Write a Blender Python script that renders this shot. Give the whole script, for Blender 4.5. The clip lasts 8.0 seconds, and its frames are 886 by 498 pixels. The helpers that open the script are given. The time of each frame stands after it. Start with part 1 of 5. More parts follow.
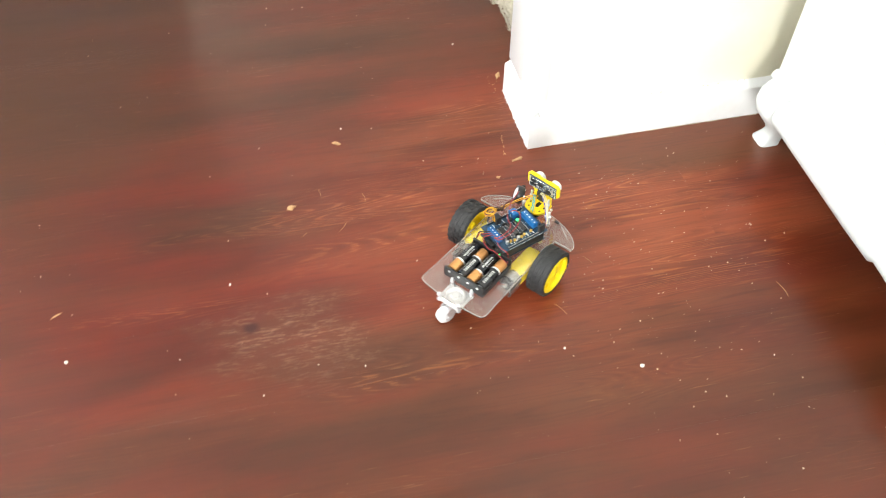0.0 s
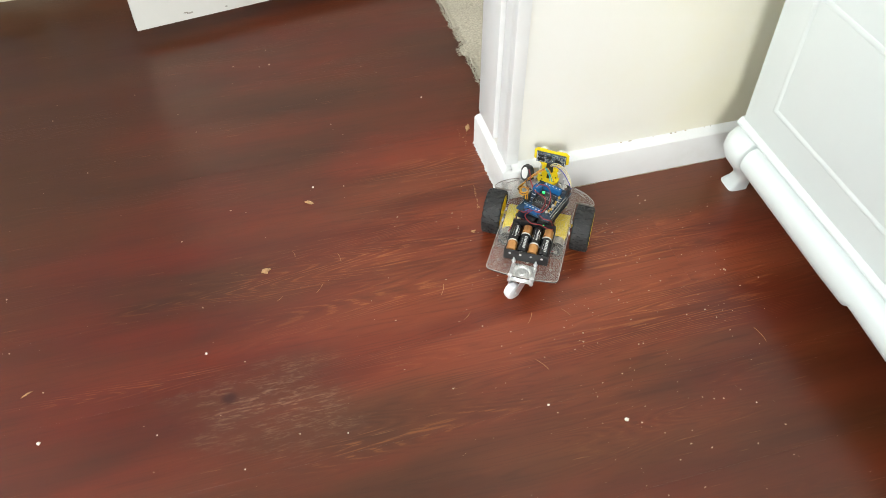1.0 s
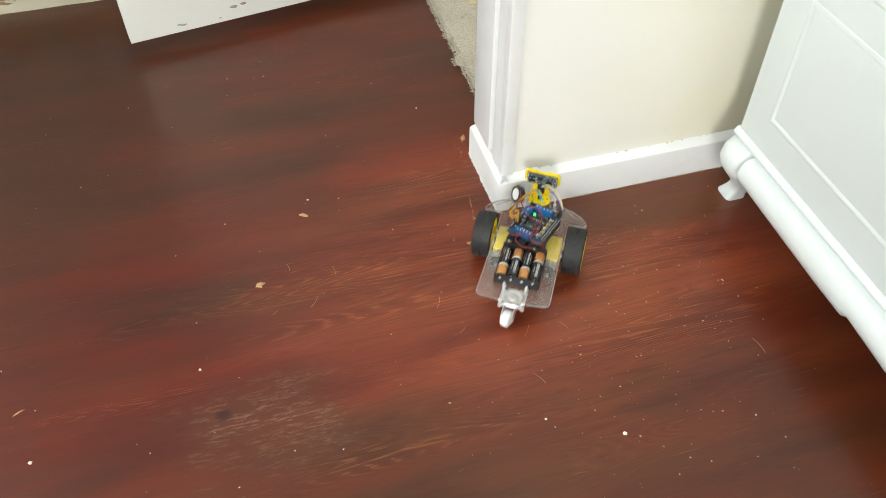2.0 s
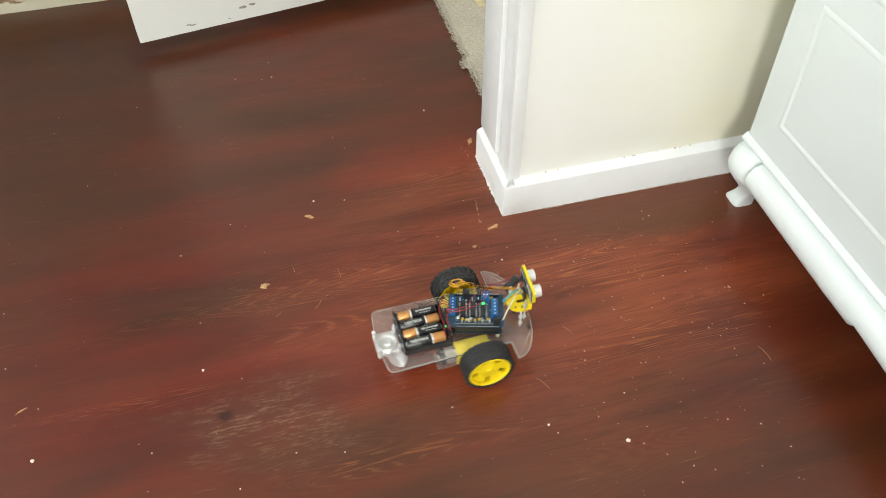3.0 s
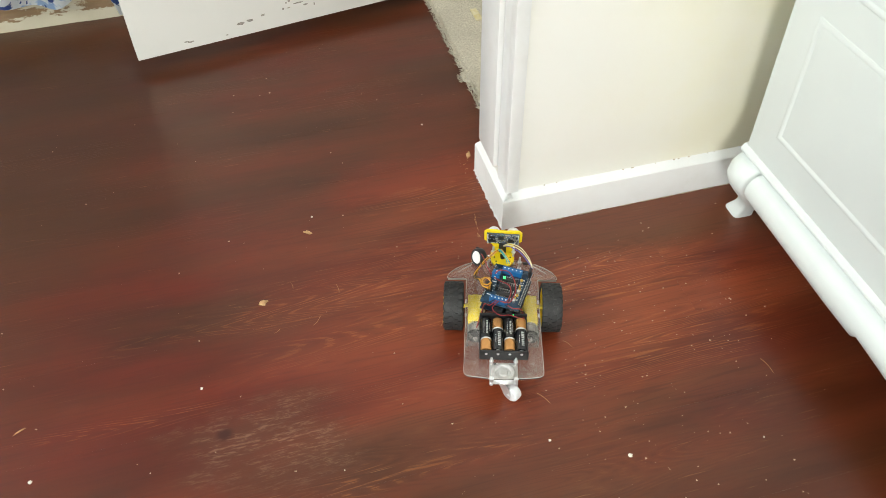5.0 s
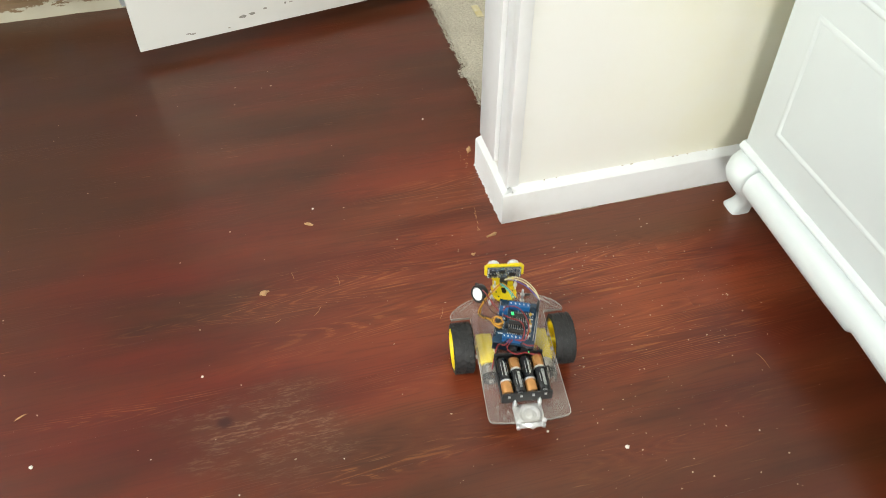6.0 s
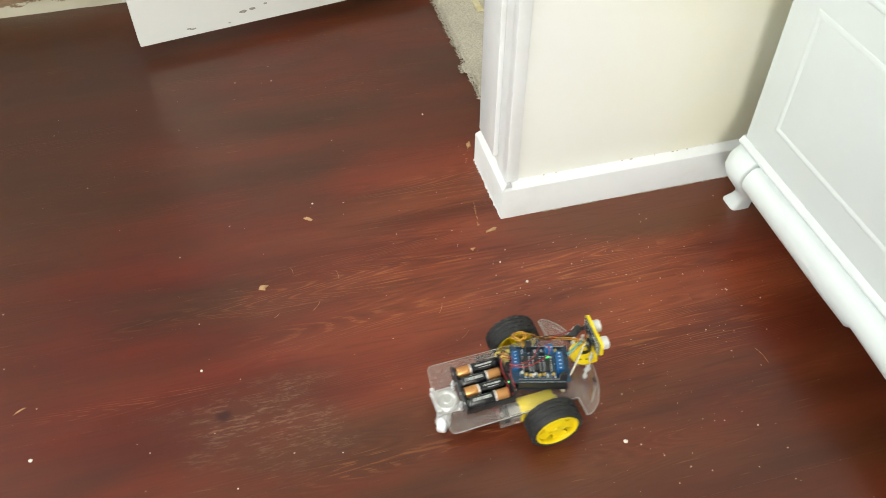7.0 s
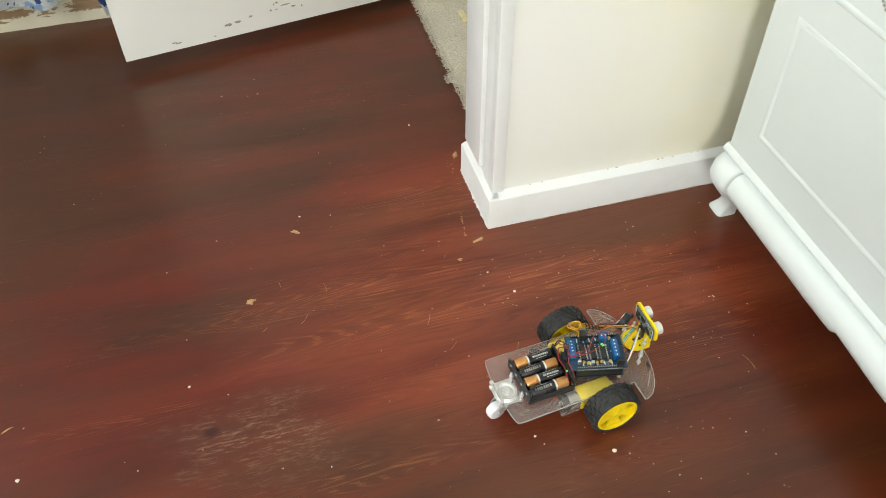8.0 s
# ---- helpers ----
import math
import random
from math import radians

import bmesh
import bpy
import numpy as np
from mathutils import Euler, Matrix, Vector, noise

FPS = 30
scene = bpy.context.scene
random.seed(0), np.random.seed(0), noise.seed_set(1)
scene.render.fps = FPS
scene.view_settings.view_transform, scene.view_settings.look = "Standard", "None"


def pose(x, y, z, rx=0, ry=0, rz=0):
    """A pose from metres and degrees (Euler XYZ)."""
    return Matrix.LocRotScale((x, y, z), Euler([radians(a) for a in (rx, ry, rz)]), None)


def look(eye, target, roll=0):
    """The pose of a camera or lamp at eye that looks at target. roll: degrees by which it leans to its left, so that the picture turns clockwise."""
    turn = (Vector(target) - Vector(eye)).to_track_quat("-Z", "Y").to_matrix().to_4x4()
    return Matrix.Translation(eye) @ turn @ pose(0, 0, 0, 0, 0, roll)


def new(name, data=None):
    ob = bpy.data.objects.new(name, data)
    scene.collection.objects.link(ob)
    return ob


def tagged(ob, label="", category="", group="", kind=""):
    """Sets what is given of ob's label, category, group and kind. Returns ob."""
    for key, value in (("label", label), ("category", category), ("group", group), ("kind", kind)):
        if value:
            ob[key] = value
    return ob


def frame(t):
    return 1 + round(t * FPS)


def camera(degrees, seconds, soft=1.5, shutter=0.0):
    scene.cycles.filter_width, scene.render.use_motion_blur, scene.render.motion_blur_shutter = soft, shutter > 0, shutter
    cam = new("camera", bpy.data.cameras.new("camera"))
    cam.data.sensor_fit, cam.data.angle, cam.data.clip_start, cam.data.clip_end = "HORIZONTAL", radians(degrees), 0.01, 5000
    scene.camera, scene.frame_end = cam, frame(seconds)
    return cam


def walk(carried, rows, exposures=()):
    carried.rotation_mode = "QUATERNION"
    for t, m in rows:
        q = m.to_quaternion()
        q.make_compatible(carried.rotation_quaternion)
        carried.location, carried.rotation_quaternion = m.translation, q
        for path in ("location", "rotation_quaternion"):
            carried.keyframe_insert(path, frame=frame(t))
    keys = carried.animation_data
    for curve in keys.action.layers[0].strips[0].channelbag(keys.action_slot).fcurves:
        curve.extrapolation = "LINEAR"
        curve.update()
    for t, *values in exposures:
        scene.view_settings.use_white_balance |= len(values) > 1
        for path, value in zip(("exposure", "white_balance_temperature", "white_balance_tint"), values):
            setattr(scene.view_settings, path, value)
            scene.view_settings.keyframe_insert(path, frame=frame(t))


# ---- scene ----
cam = camera(57.7, 8.0, soft=0.75, shutter=0.4)
PATH = [
    (0.0, pose(-0.0198, -0.0478, 0.8694, 40.105, 0.070, -12.433)),
    (0.5, pose(-0.0257, -0.0224, 0.8825, 41.562, 0.088, -14.811)),
    (1.0, pose(-0.0224, -0.0151, 0.8894, 42.369, -0.066, -15.525)),
    (1.5, pose(-0.0177, -0.0097, 0.8876, 42.722, 0.089, -15.914)),
    (1.7, pose(-0.0143, -0.0073, 0.8897, 42.748, 0.158, -15.923)),
    (2.8, pose(-0.0129, -0.0020, 0.8852, 43.058, 0.071, -15.290)),
    (3.0, pose(-0.0072, -0.0021, 0.8875, 42.951, 0.195, -14.944)),
    (3.5, pose(-0.0037, -0.0028, 0.8883, 43.186, 0.764, -15.547)),
    (4.0, pose(-0.0044, -0.0037, 0.8862, 43.374, 0.691, -15.756)),
    (4.5, pose(0.0000, 0.0000, 0.8850, 43.288, 0.970, -15.578)),
    (4.7, pose(0.0033, 0.0054, 0.8882, 43.517, 0.964, -15.412)),
    (5.8, pose(-0.0160, -0.0086, 0.8854, 43.982, -0.023, -15.252)),
    (6.0, pose(-0.0124, -0.0078, 0.8867, 43.741, -0.020, -15.063)),
    (6.5, pose(-0.0112, -0.0122, 0.8876, 43.549, -0.475, -14.694)),
    (7.0, pose(-0.0092, -0.0112, 0.8848, 43.520, 0.030, -14.913)),
    (7.5, pose(-0.0035, -0.0086, 0.8863, 43.773, 0.263, -15.232)),
    (8.0, pose(0.0028, -0.0096, 0.8904, 43.960, 0.390, -15.844)),
]
EXPOSURES = [(0.0, 0.58, 6400, 9), (0.5, 0.15, 6300, 8), (1.0, -0.03, 6300, 7), (1.5, -0.07, 6350, 6.5), (3.0, -0.12, 6400, 6), (4.5, -0.12, 6450, 5.5), (6.5, -0.12, 6450, 5.5), (7.5, -0.14, 6450, 5.5), (8.0, -0.24, 6500, 5)]
walk(cam, PATH, EXPOSURES)

# ---- light ----
world = bpy.data.worlds.new("daylight")
scene.world = world
world.use_nodes = True
sky = world.node_tree.nodes.new("ShaderNodeTexSky")
sky.sky_type, sky.sun_disc = "NISHITA", False
sky.sun_elevation, sky.sun_rotation = radians(38), radians(160)
world.node_tree.links.new(sky.outputs[0], world.node_tree.nodes["Background"].inputs[0])
world.node_tree.nodes["Background"].inputs[1].default_value = 0.12


def daylight_lamp(name, m, width, height, watts, colour):
    data = bpy.data.lights.new(name, "AREA")
    data.shape, data.size, data.size_y, data.energy, data.color = "RECTANGLE", width, height, watts, colour
    new(name, data).matrix_world = m


# daylight through a window behind the camera; side and carpeted-room lamps are added fill
daylight_lamp("daylight_lamp", look((-0.82, -2.44, 1.5), (-0.67, 0.5, 0.9)), 0.60, 1.25, 82, (1.0, 0.985, 0.965))
daylight_lamp("daylight_lamp", look((-1.94, 0.3, 1.75), (0.3, 0.5, 0.5)), 1.2, 0.9, 50, (0.95, 0.99, 1.0))
daylight_lamp("daylight_lamp", look((2.64, 1.9, 1.5), (0.6, 1.6, 0.3)), 0.9, 1.1, 17, (1.0, 0.98, 0.95))


# ---- materials ----
class Nodes:
    """A material's node tree, with short calls."""

    def __init__(self, name):
        self.material = bpy.data.materials.new(name)
        self.material.use_nodes = True
        self.tree = self.material.node_tree
        self.shader = self.tree.nodes["Principled BSDF"]

    def put(self, node, values):
        for key, value in values.items():
            socket = node.inputs[key]
            if isinstance(value, bpy.types.NodeSocket):
                self.tree.links.new(value, socket)
            else:
                socket.default_value = value
        return node

    def add(self, kind, **values):
        return self.put(self.tree.nodes.new(kind), {k.replace("_", " "): v for k, v in values.items()})

    def surface(self, **values):
        self.put(self.shader, {k.replace("_", " "): v for k, v in values.items()})
        return self.material

    def place(self):
        return self.add("ShaderNodeNewGeometry").outputs["Position"]

    def local(self):
        return self.add("ShaderNodeTexCoord").outputs["Object"]

    def stretch(self, vector, scale, offset=None):
        node = self.add("ShaderNodeMapping", Vector=vector, Scale=scale)
        if offset is not None:
            self.tree.links.new(offset, node.inputs["Location"])
        return node.outputs[0]

    def noise(self, vector, scale, detail=4.0, rough=0.55, warp=0.0):
        return self.add("ShaderNodeTexNoise", Vector=vector, Scale=scale, Detail=detail, Roughness=rough, Distortion=warp).outputs[0]

    def span(self, value, low, high, to_low=0.0, to_high=1.0):
        node = self.tree.nodes.new("ShaderNodeMapRange")
        node.interpolation_type = "SMOOTHSTEP"
        self.tree.links.new(value, node.inputs[0])
        for k, v in zip((1, 2, 3, 4), (low, high, to_low, to_high)):
            node.inputs[k].default_value = v
        return node.outputs[0]

    def math(self, operation, a, b):
        node = self.tree.nodes.new("ShaderNodeMath")
        node.operation = operation
        return self.put(node, {0: a, 1: b}).outputs[0]

    def mix(self, factor, a, b):
        node = self.tree.nodes.new("ShaderNodeMix")
        node.data_type = "RGBA"
        colour = lambda c: c if isinstance(c, bpy.types.NodeSocket) else (*c, 1.0)
        return self.put(node, {0: factor, 6: colour(a), 7: colour(b)}).outputs[2]

    def bump(self, height, strength, distance):
        return self.add("ShaderNodeBump", Height=height, Strength=strength, Distance=distance).outputs[0]

    def near(self, vector, point, radius, soft, squash=(1, 1, 1)):
        moved = self.tree.nodes.new("ShaderNodeVectorMath")
        moved.operation = "SUBTRACT"
        self.put(moved, {0: vector, 1: point})
        scaled = self.tree.nodes.new("ShaderNodeVectorMath")
        scaled.operation = "MULTIPLY"
        self.put(scaled, {0: moved.outputs[0], 1: squash})
        size = self.tree.nodes.new("ShaderNodeVectorMath")
        size.operation = "LENGTH"
        self.put(size, {0: scaled.outputs[0]})
        return self.span(size.outputs["Value"], radius - soft, radius + soft, 1.0, 0.0)


def plain(name, colour, rough=0.5, metal=0.0, grain=0.0, scale=300.0, tint=None, bump=0.0):
    """A simple material with a fine variation of its colour and gloss."""
    n = Nodes(name)
    where = n.local()
    fine = n.noise(where, scale, 5.0)
    broad = n.noise(where, scale * 0.12, 3.0)
    both = n.math("MULTIPLY", n.math("ADD", fine, broad), 0.5)
    other = tint if tint else tuple(c * (1 - grain) for c in colour)
    shade = n.mix(n.span(both, 0.35, 0.68), colour, other)
    values = dict(Base_Color=shade, Metallic=metal, Roughness=n.span(broad, 0.3, 0.7, max(0.03, rough - 0.07), rough + 0.08))
    if bump:
        values["Normal"] = n.bump(fine, bump, 0.001)
    return n.surface(**values)


def floor_wood():
    n = Nodes("stained_floor_wood")
    where = n.place()
    chance = n.add("ShaderNodeObjectInfo").outputs["Random"]
    shift = n.add("ShaderNodeCombineXYZ", X=n.math("MULTIPLY", chance, 7.0), Y=n.math("MULTIPLY", chance, 3.0), Z=chance).outputs[0]
    # places with uneven outlines, drawn out along the boards
    drift = n.add("ShaderNodeTexNoise", Vector=n.stretch(where, (5.0, 16.0, 1.0)), Scale=1.0, Detail=3.0, Roughness=0.5).outputs["Color"]
    moved = n.tree.nodes.new("ShaderNodeVectorMath")
    moved.operation = "MULTIPLY_ADD"
    n.put(moved, {0: drift, 1: (0.36, 0.10, 0.0), 2: where})

    def places(rows):
        total = None
        for x, y, rx, ry in rows:
            one = n.near(moved.outputs[0], (x + 0.18, y + 0.05, 0.0), 1.0, 0.75, (1 / rx, 1 / ry, 1.0))
            total = one if total is None else n.math("MAXIMUM", total, one)
        return total

    # rings cut along the board: stretched noise turned into lines
    rings = n.noise(n.stretch(where, (1.1, 15.0, 1.0), shift), 1.2, 1.6, 0.5, 0.10)
    fibre = n.noise(n.stretch(where, (9.0, 240.0, 1.0), shift), 1.0, 4.0, 0.6)
    hair = n.noise(n.stretch(where, (24.0, 420.0, 1.0), shift), 1.0, 3.0, 0.6)
    phase = n.math("ADD", n.math("MULTIPLY", rings, 225.0), n.math("MULTIPLY", fibre, 4.0))
    wave = n.math("SINE", phase, 0.0)
    lines = n.span(wave, 0.30, 1.0)
    darker = n.span(n.math("MULTIPLY", wave, -1.0), 0.20, 0.95)
    streak = n.noise(n.stretch(where, (2.6, 14.0, 1.0)), 1.0, 4.0, 0.5)
    patch = n.noise(n.stretch(where, (2.6, 9.0, 1.0)), 1.0, 4.0, 0.60, 0.3)
    # red to brown stain; the floor's lighter middle is light painted into the colour
    lit_middle = n.near(where, (0.38, 0.720, 0.0), 0.25, 0.24, (0.86, 1.15, 1.0))
    reds = places(((0.08, 0.835, 0.24, 0.055), (0.21, 1.00, 0.13, 0.055), (-0.07, 0.690, 0.13, 0.045), (0.16, 0.610, 0.13, 0.055), (-0.34, 0.885, 0.10, 0.05), (-0.30, 0.620, 0.17, 0.09), (-0.25, 0.740, 0.12, 0.05), (0.06, 1.395, 0.12, 0.02)))
    browns = places(((-0.15, 0.795, 0.07, 0.022), (0.09, 0.495, 0.13, 0.045), (0.22, 0.410, 0.22, 0.05), (0.42, 0.500, 0.10, 0.03), (0.10, 1.20, 0.16, 0.05)))
    # the board along the wall is hardly walked on: dull, dusty brown
    dull = n.near(where, (0.62, 0.840, 0.0), 0.13, 0.045, (0.42, 1.25, 1.0))
    lit_middle = n.math("MULTIPLY", lit_middle, n.math("SUBTRACT", 1.0, n.math("MULTIPLY", dull, 0.85)))
    blend = n.math("ADD", n.math("MULTIPLY", lit_middle, 0.30), n.math("SUBTRACT", 0.93, patch))
    blend = n.math("ADD", blend, n.math("MULTIPLY", n.math("SUBTRACT", reds, browns), 0.20))
    red = n.mix(n.span(streak, 0.30, 0.70), (0.104, 0.0145, 0.0075), (0.150, 0.0212, 0.0098))
    brown = n.mix(n.span(streak, 0.30, 0.72), (0.052, 0.0165, 0.0076), (0.086, 0.0265, 0.0122))
    colour = n.mix(n.span(blend, 0.18, 0.88), brown, red)
    light = n.math("MULTIPLY", lit_middle, n.span(streak, 0.25, 0.66))
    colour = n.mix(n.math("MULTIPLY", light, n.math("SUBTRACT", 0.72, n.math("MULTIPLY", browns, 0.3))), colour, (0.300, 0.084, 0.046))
    colour = n.mix(n.math("MULTIPLY", dull, 0.62), colour, (0.135, 0.055, 0.033))
    # dim far-wall reflection at the far left, painted in as an olive tone
    dim_olive = n.near(moved.outputs[0], (-0.52 + 0.18, 1.32 + 0.05, 0.0), 1.0, 0.50, (2.7, 2.0, 1.0))
    colour = n.mix(n.math("MULTIPLY", dim_olive, 0.70), colour, (0.062, 0.0310, 0.0140))
    # dark rings everywhere, strongest on the brown places
    colour = n.mix(n.math("MULTIPLY", n.math("MULTIPLY", darker, n.span(fibre, 0.35, 0.6)), n.math("ADD", n.math("MULTIPLY", browns, 0.10), n.math("ADD", n.math("MULTIPLY", lit_middle, 0.22), 0.08))), colour, (0.026, 0.0070, 0.0045))
    # worn orange grain lines, strongest in patches
    worn = n.noise(n.stretch(where, (3.0, 11.0, 1.0), shift), 1.0, 4.0)
    bare = places(((0.03, 0.772, 0.25, 0.022), (0.11, 0.695, 0.20, 0.027), (0.41, 0.705, 0.15, 0.045), (0.48, 0.570, 0.14, 0.04), (0.08, 0.480, 0.11, 0.02), (-0.25, 0.640, 0.14, 0.015), (0.30, 0.930, 0.15, 0.04)))
    ridge = n.math("MULTIPLY", lines, n.math("MAXIMUM", n.math("MULTIPLY", n.span(worn, 0.46, 0.66), 0.62), bare))
    ridge = n.math("MULTIPLY", ridge, n.span(hair, 0.40, 0.60))
    colour = n.mix(n.math("MULTIPLY", ridge, n.math("ADD", n.math("MULTIPLY", lit_middle, 0.24), n.math("ADD", n.math("MULTIPLY", bare, 0.20), 0.06))), colour, (0.46, 0.195, 0.075))
    colour = n.mix(n.span(fibre, 0.48, 0.80, 0.0, 0.26), colour, (0.040, 0.010, 0.006))
    # thin pale scratches along the grain, in places
    along = n.noise(n.stretch(where, (16.0, 420.0, 1.0)), 1.0, 2.0, 0.5)
    colour = n.mix(n.math("MULTIPLY", n.span(along, 0.67, 0.75, 0.0, 0.40), n.span(worn, 0.40, 0.60)), colour, (0.32, 0.18, 0.11))
    # small rubbed spots
    spot = n.noise(n.stretch(where, (60.0, 130.0, 1.0)), 1.0, 3.0, 0.6)
    colour = n.mix(n.span(spot, 0.68, 0.84, 0.0, 0.16), colour, (0.26, 0.12, 0.075))
    # one scraped place with the bare wood showing, and a dark knot beside it
    scraped = n.near(moved.outputs[0], (-0.080 + 0.18, 0.566 + 0.05, 0.0), 0.082, 0.050, (0.95, 1.25, 1.0))
    colour = n.mix(n.math("MULTIPLY", scraped, 0.45), colour, (0.085, 0.034, 0.020))
    torn = n.span(n.noise(n.stretch(where, (48.0, 290.0, 1.0)), 1.0, 5.0, 0.78), 0.47, 0.60)
    clump = n.span(n.noise(n.stretch(where, (30.0, 75.0, 1.0)), 1.0, 3.0, 0.6), 0.40, 0.58)
    scraped = n.math("MULTIPLY", scraped, n.math("MULTIPLY", torn, clump))
    colour = n.mix(n.math("MULTIPLY", scraped, 0.50), colour, (0.27, 0.175, 0.150))
    knot = n.near(where, (-0.137, 0.590, 0.0), 0.008, 0.005, (0.85, 1.0, 1.0))
    colour = n.mix(n.math("MULTIPLY", knot, 0.92), colour, (0.040, 0.008, 0.008))
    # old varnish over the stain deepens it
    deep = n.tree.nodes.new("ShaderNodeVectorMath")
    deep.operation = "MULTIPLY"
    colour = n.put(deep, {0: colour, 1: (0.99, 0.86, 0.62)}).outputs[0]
    gloss = n.noise(n.stretch(where, (5.0, 12.0, 1.0)), 1.0, 3.0, 0.55)
    rough = n.math("ADD", n.span(gloss, 0.3, 0.7, 0.282, 0.35), n.math("MULTIPLY", scraped, 0.25))
    relief = n.math("ADD", n.math("MULTIPLY", fibre, 0.25), n.math("MULTIPLY", ridge, 0.9))
    waves = n.noise(n.stretch(where, (6.0, 10.0, 1.0)), 1.0, 2.0)
    normal = n.add("ShaderNodeBump", Height=waves, Strength=0.25, Distance=0.004, Normal=n.bump(relief, 0.30, 0.0006)).outputs[0]
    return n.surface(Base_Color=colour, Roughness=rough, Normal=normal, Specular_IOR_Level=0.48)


def painted(name, colour, dirt, rough=0.42, dirty=0.5, yellowed=False):
    """Brushed paint on wood or plaster: brush strokes, faint grey marks."""
    n = Nodes(name)
    where = n.place()
    stain = n.noise(where, 6.0, 5.0, 0.65)
    mark = n.noise(n.stretch(where, (40.0, 40.0, 18.0)), 1.0, 4.0, 0.7)
    shade = n.mix(n.span(stain, 0.45, 0.8, 0.0, dirty), colour, dirt)
    shade = n.mix(n.span(mark, 0.68, 0.80, 0.0, dirty * 0.6), shade, dirt)
    if yellowed:
        # yellow light bounced into the corner behind the cabinet, painted into the wall colour
        old = n.near(where, (0.74, 0.855, 0.45), 0.20, 0.19, (1.0, 0.0, 0.22))
        shade = n.mix(n.math("MULTIPLY", old, n.span(stain, 0.25, 0.6, 0.40, 0.8)), shade, (0.83, 0.79, 0.57))
    brush = n.noise(n.stretch(where, (30.0, 30.0, 160.0)), 1.0, 4.0)
    soft = n.noise(where, 22.0, 3.0)
    normal = n.bump(n.math("ADD", n.math("MULTIPLY", brush, 0.3), soft), 0.12, 0.0015)
    return n.surface(Base_Color=shade, Roughness=n.span(stain, 0.3, 0.7, rough - 0.06, rough + 0.1), Normal=normal)


def peeling():
    n = Nodes("peeling_white_paint")
    where = n.place()
    flake = n.noise(n.stretch(where, (9.0, 9.0, 26.0)), 1.0, 6.0, 0.7)
    bare = n.mix(n.noise(n.stretch(where, (8.0, 80.0, 90.0)), 1.0), (0.16, 0.095, 0.045), (0.30, 0.20, 0.11))
    step = n.near(where, (0.0, 0.0, 0.032), 0.012, 0.010, (0.0, 0.0, 1.0))
    gone = n.span(n.math("ADD", flake, n.math("MULTIPLY", step, 0.12)), 0.59, 0.625)
    shade = n.mix(gone, n.mix(n.noise(where, 14.0), (0.60, 0.56, 0.43), (0.44, 0.40, 0.29)), bare)
    return n.surface(Base_Color=shade, Roughness=0.55, Normal=n.bump(n.math("SUBTRACT", 1.0, gone), 0.7, 0.0008))


def fabric():
    n = Nodes("blue_white_print_cotton")
    where = n.local()
    shape = n.noise(where, 19.0, 3.0, 0.6, 1.4)
    light = n.mix(n.span(n.noise(where, 17.0, 3.0, 0.6, 1.0), 0.5, 0.56), (0.72, 0.76, 0.78), (0.32, 0.45, 0.66))
    shade = n.mix(n.span(shape, 0.56, 0.59), light, (0.035, 0.075, 0.26))
    weave = n.noise(n.stretch(where, (900.0, 900.0, 900.0)), 1.0, 2.0)
    return n.surface(Base_Color=shade, Roughness=0.85, Normal=n.bump(weave, 0.3, 0.0006))


def carpet_pile():
    n = Nodes("grey_beige_carpet")
    where = n.place()
    fleck = n.noise(where, 260.0, 4.0, 0.7)
    broad = n.noise(where, 9.0, 3.0)
    shade = n.mix(n.span(fleck, 0.3, 0.7), (0.43, 0.39, 0.305), (0.70, 0.645, 0.53))
    shade = n.mix(n.span(broad, 0.4, 0.7, 0.0, 0.30), shade, (0.38, 0.345, 0.27))
    return n.surface(Base_Color=shade, Roughness=0.95, Normal=n.bump(fleck, 0.8, 0.003))


def clear_acrylic():
    n = Nodes("clear_acrylic")
    where = n.local()
    haze = n.noise(where, 90.0, 4.0, 0.7)
    return n.surface(Base_Color=(0.90, 0.88, 0.85, 1.0), Transmission_Weight=n.span(haze, 0.4, 0.75, 0.965, 0.92), IOR=1.47,
                     Roughness=n.span(haze, 0.45, 0.75, 0.012, 0.05))


def tyre_rubber():
    n = Nodes("black_rubber")
    where = n.local()
    dust = n.noise(where, 160.0, 4.0, 0.7)
    shade = n.mix(n.span(dust, 0.5, 0.75), (0.019, 0.019, 0.019), (0.050, 0.047, 0.044))
    return n.surface(Base_Color=shade, Roughness=0.62, Normal=n.bump(n.noise(where, 700.0), 0.25, 0.0004))


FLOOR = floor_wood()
WALL = painted("cream_wall_paint", (0.815, 0.808, 0.760), (0.79, 0.765, 0.62), 0.55, 0.30, True)
TRIM = painted("white_gloss_trim_paint", (0.80, 0.81, 0.805), (0.60, 0.58, 0.52), 0.36, 0.45)
CABINET = painted("white_cabinet_lacquer", (0.685, 0.735, 0.725), (0.65, 0.69, 0.675), 0.38, 0.25)
DOOR = painted("white_door_paint", (0.77, 0.77, 0.73), (0.64, 0.63, 0.58), 0.45, 0.35)
CEILING = painted("white_ceiling_paint", (0.84, 0.83, 0.80), (0.76, 0.75, 0.71), 0.7, 0.2)
PEELING = peeling()
FABRIC = fabric()
CARPET = carpet_pile()
BARE_CHIP = plain("bare_grey_wood", (0.46, 0.43, 0.38), 0.8, 0.0, 0.5, 260.0)
DUST = plain("yellowish_floor_dust", (0.58, 0.46, 0.33), 0.85, 0.0, 0.35, 900.0)
CRUMB = plain("white_paint_crumb", (0.78, 0.74, 0.66), 0.8, 0.0, 0.2, 400.0)
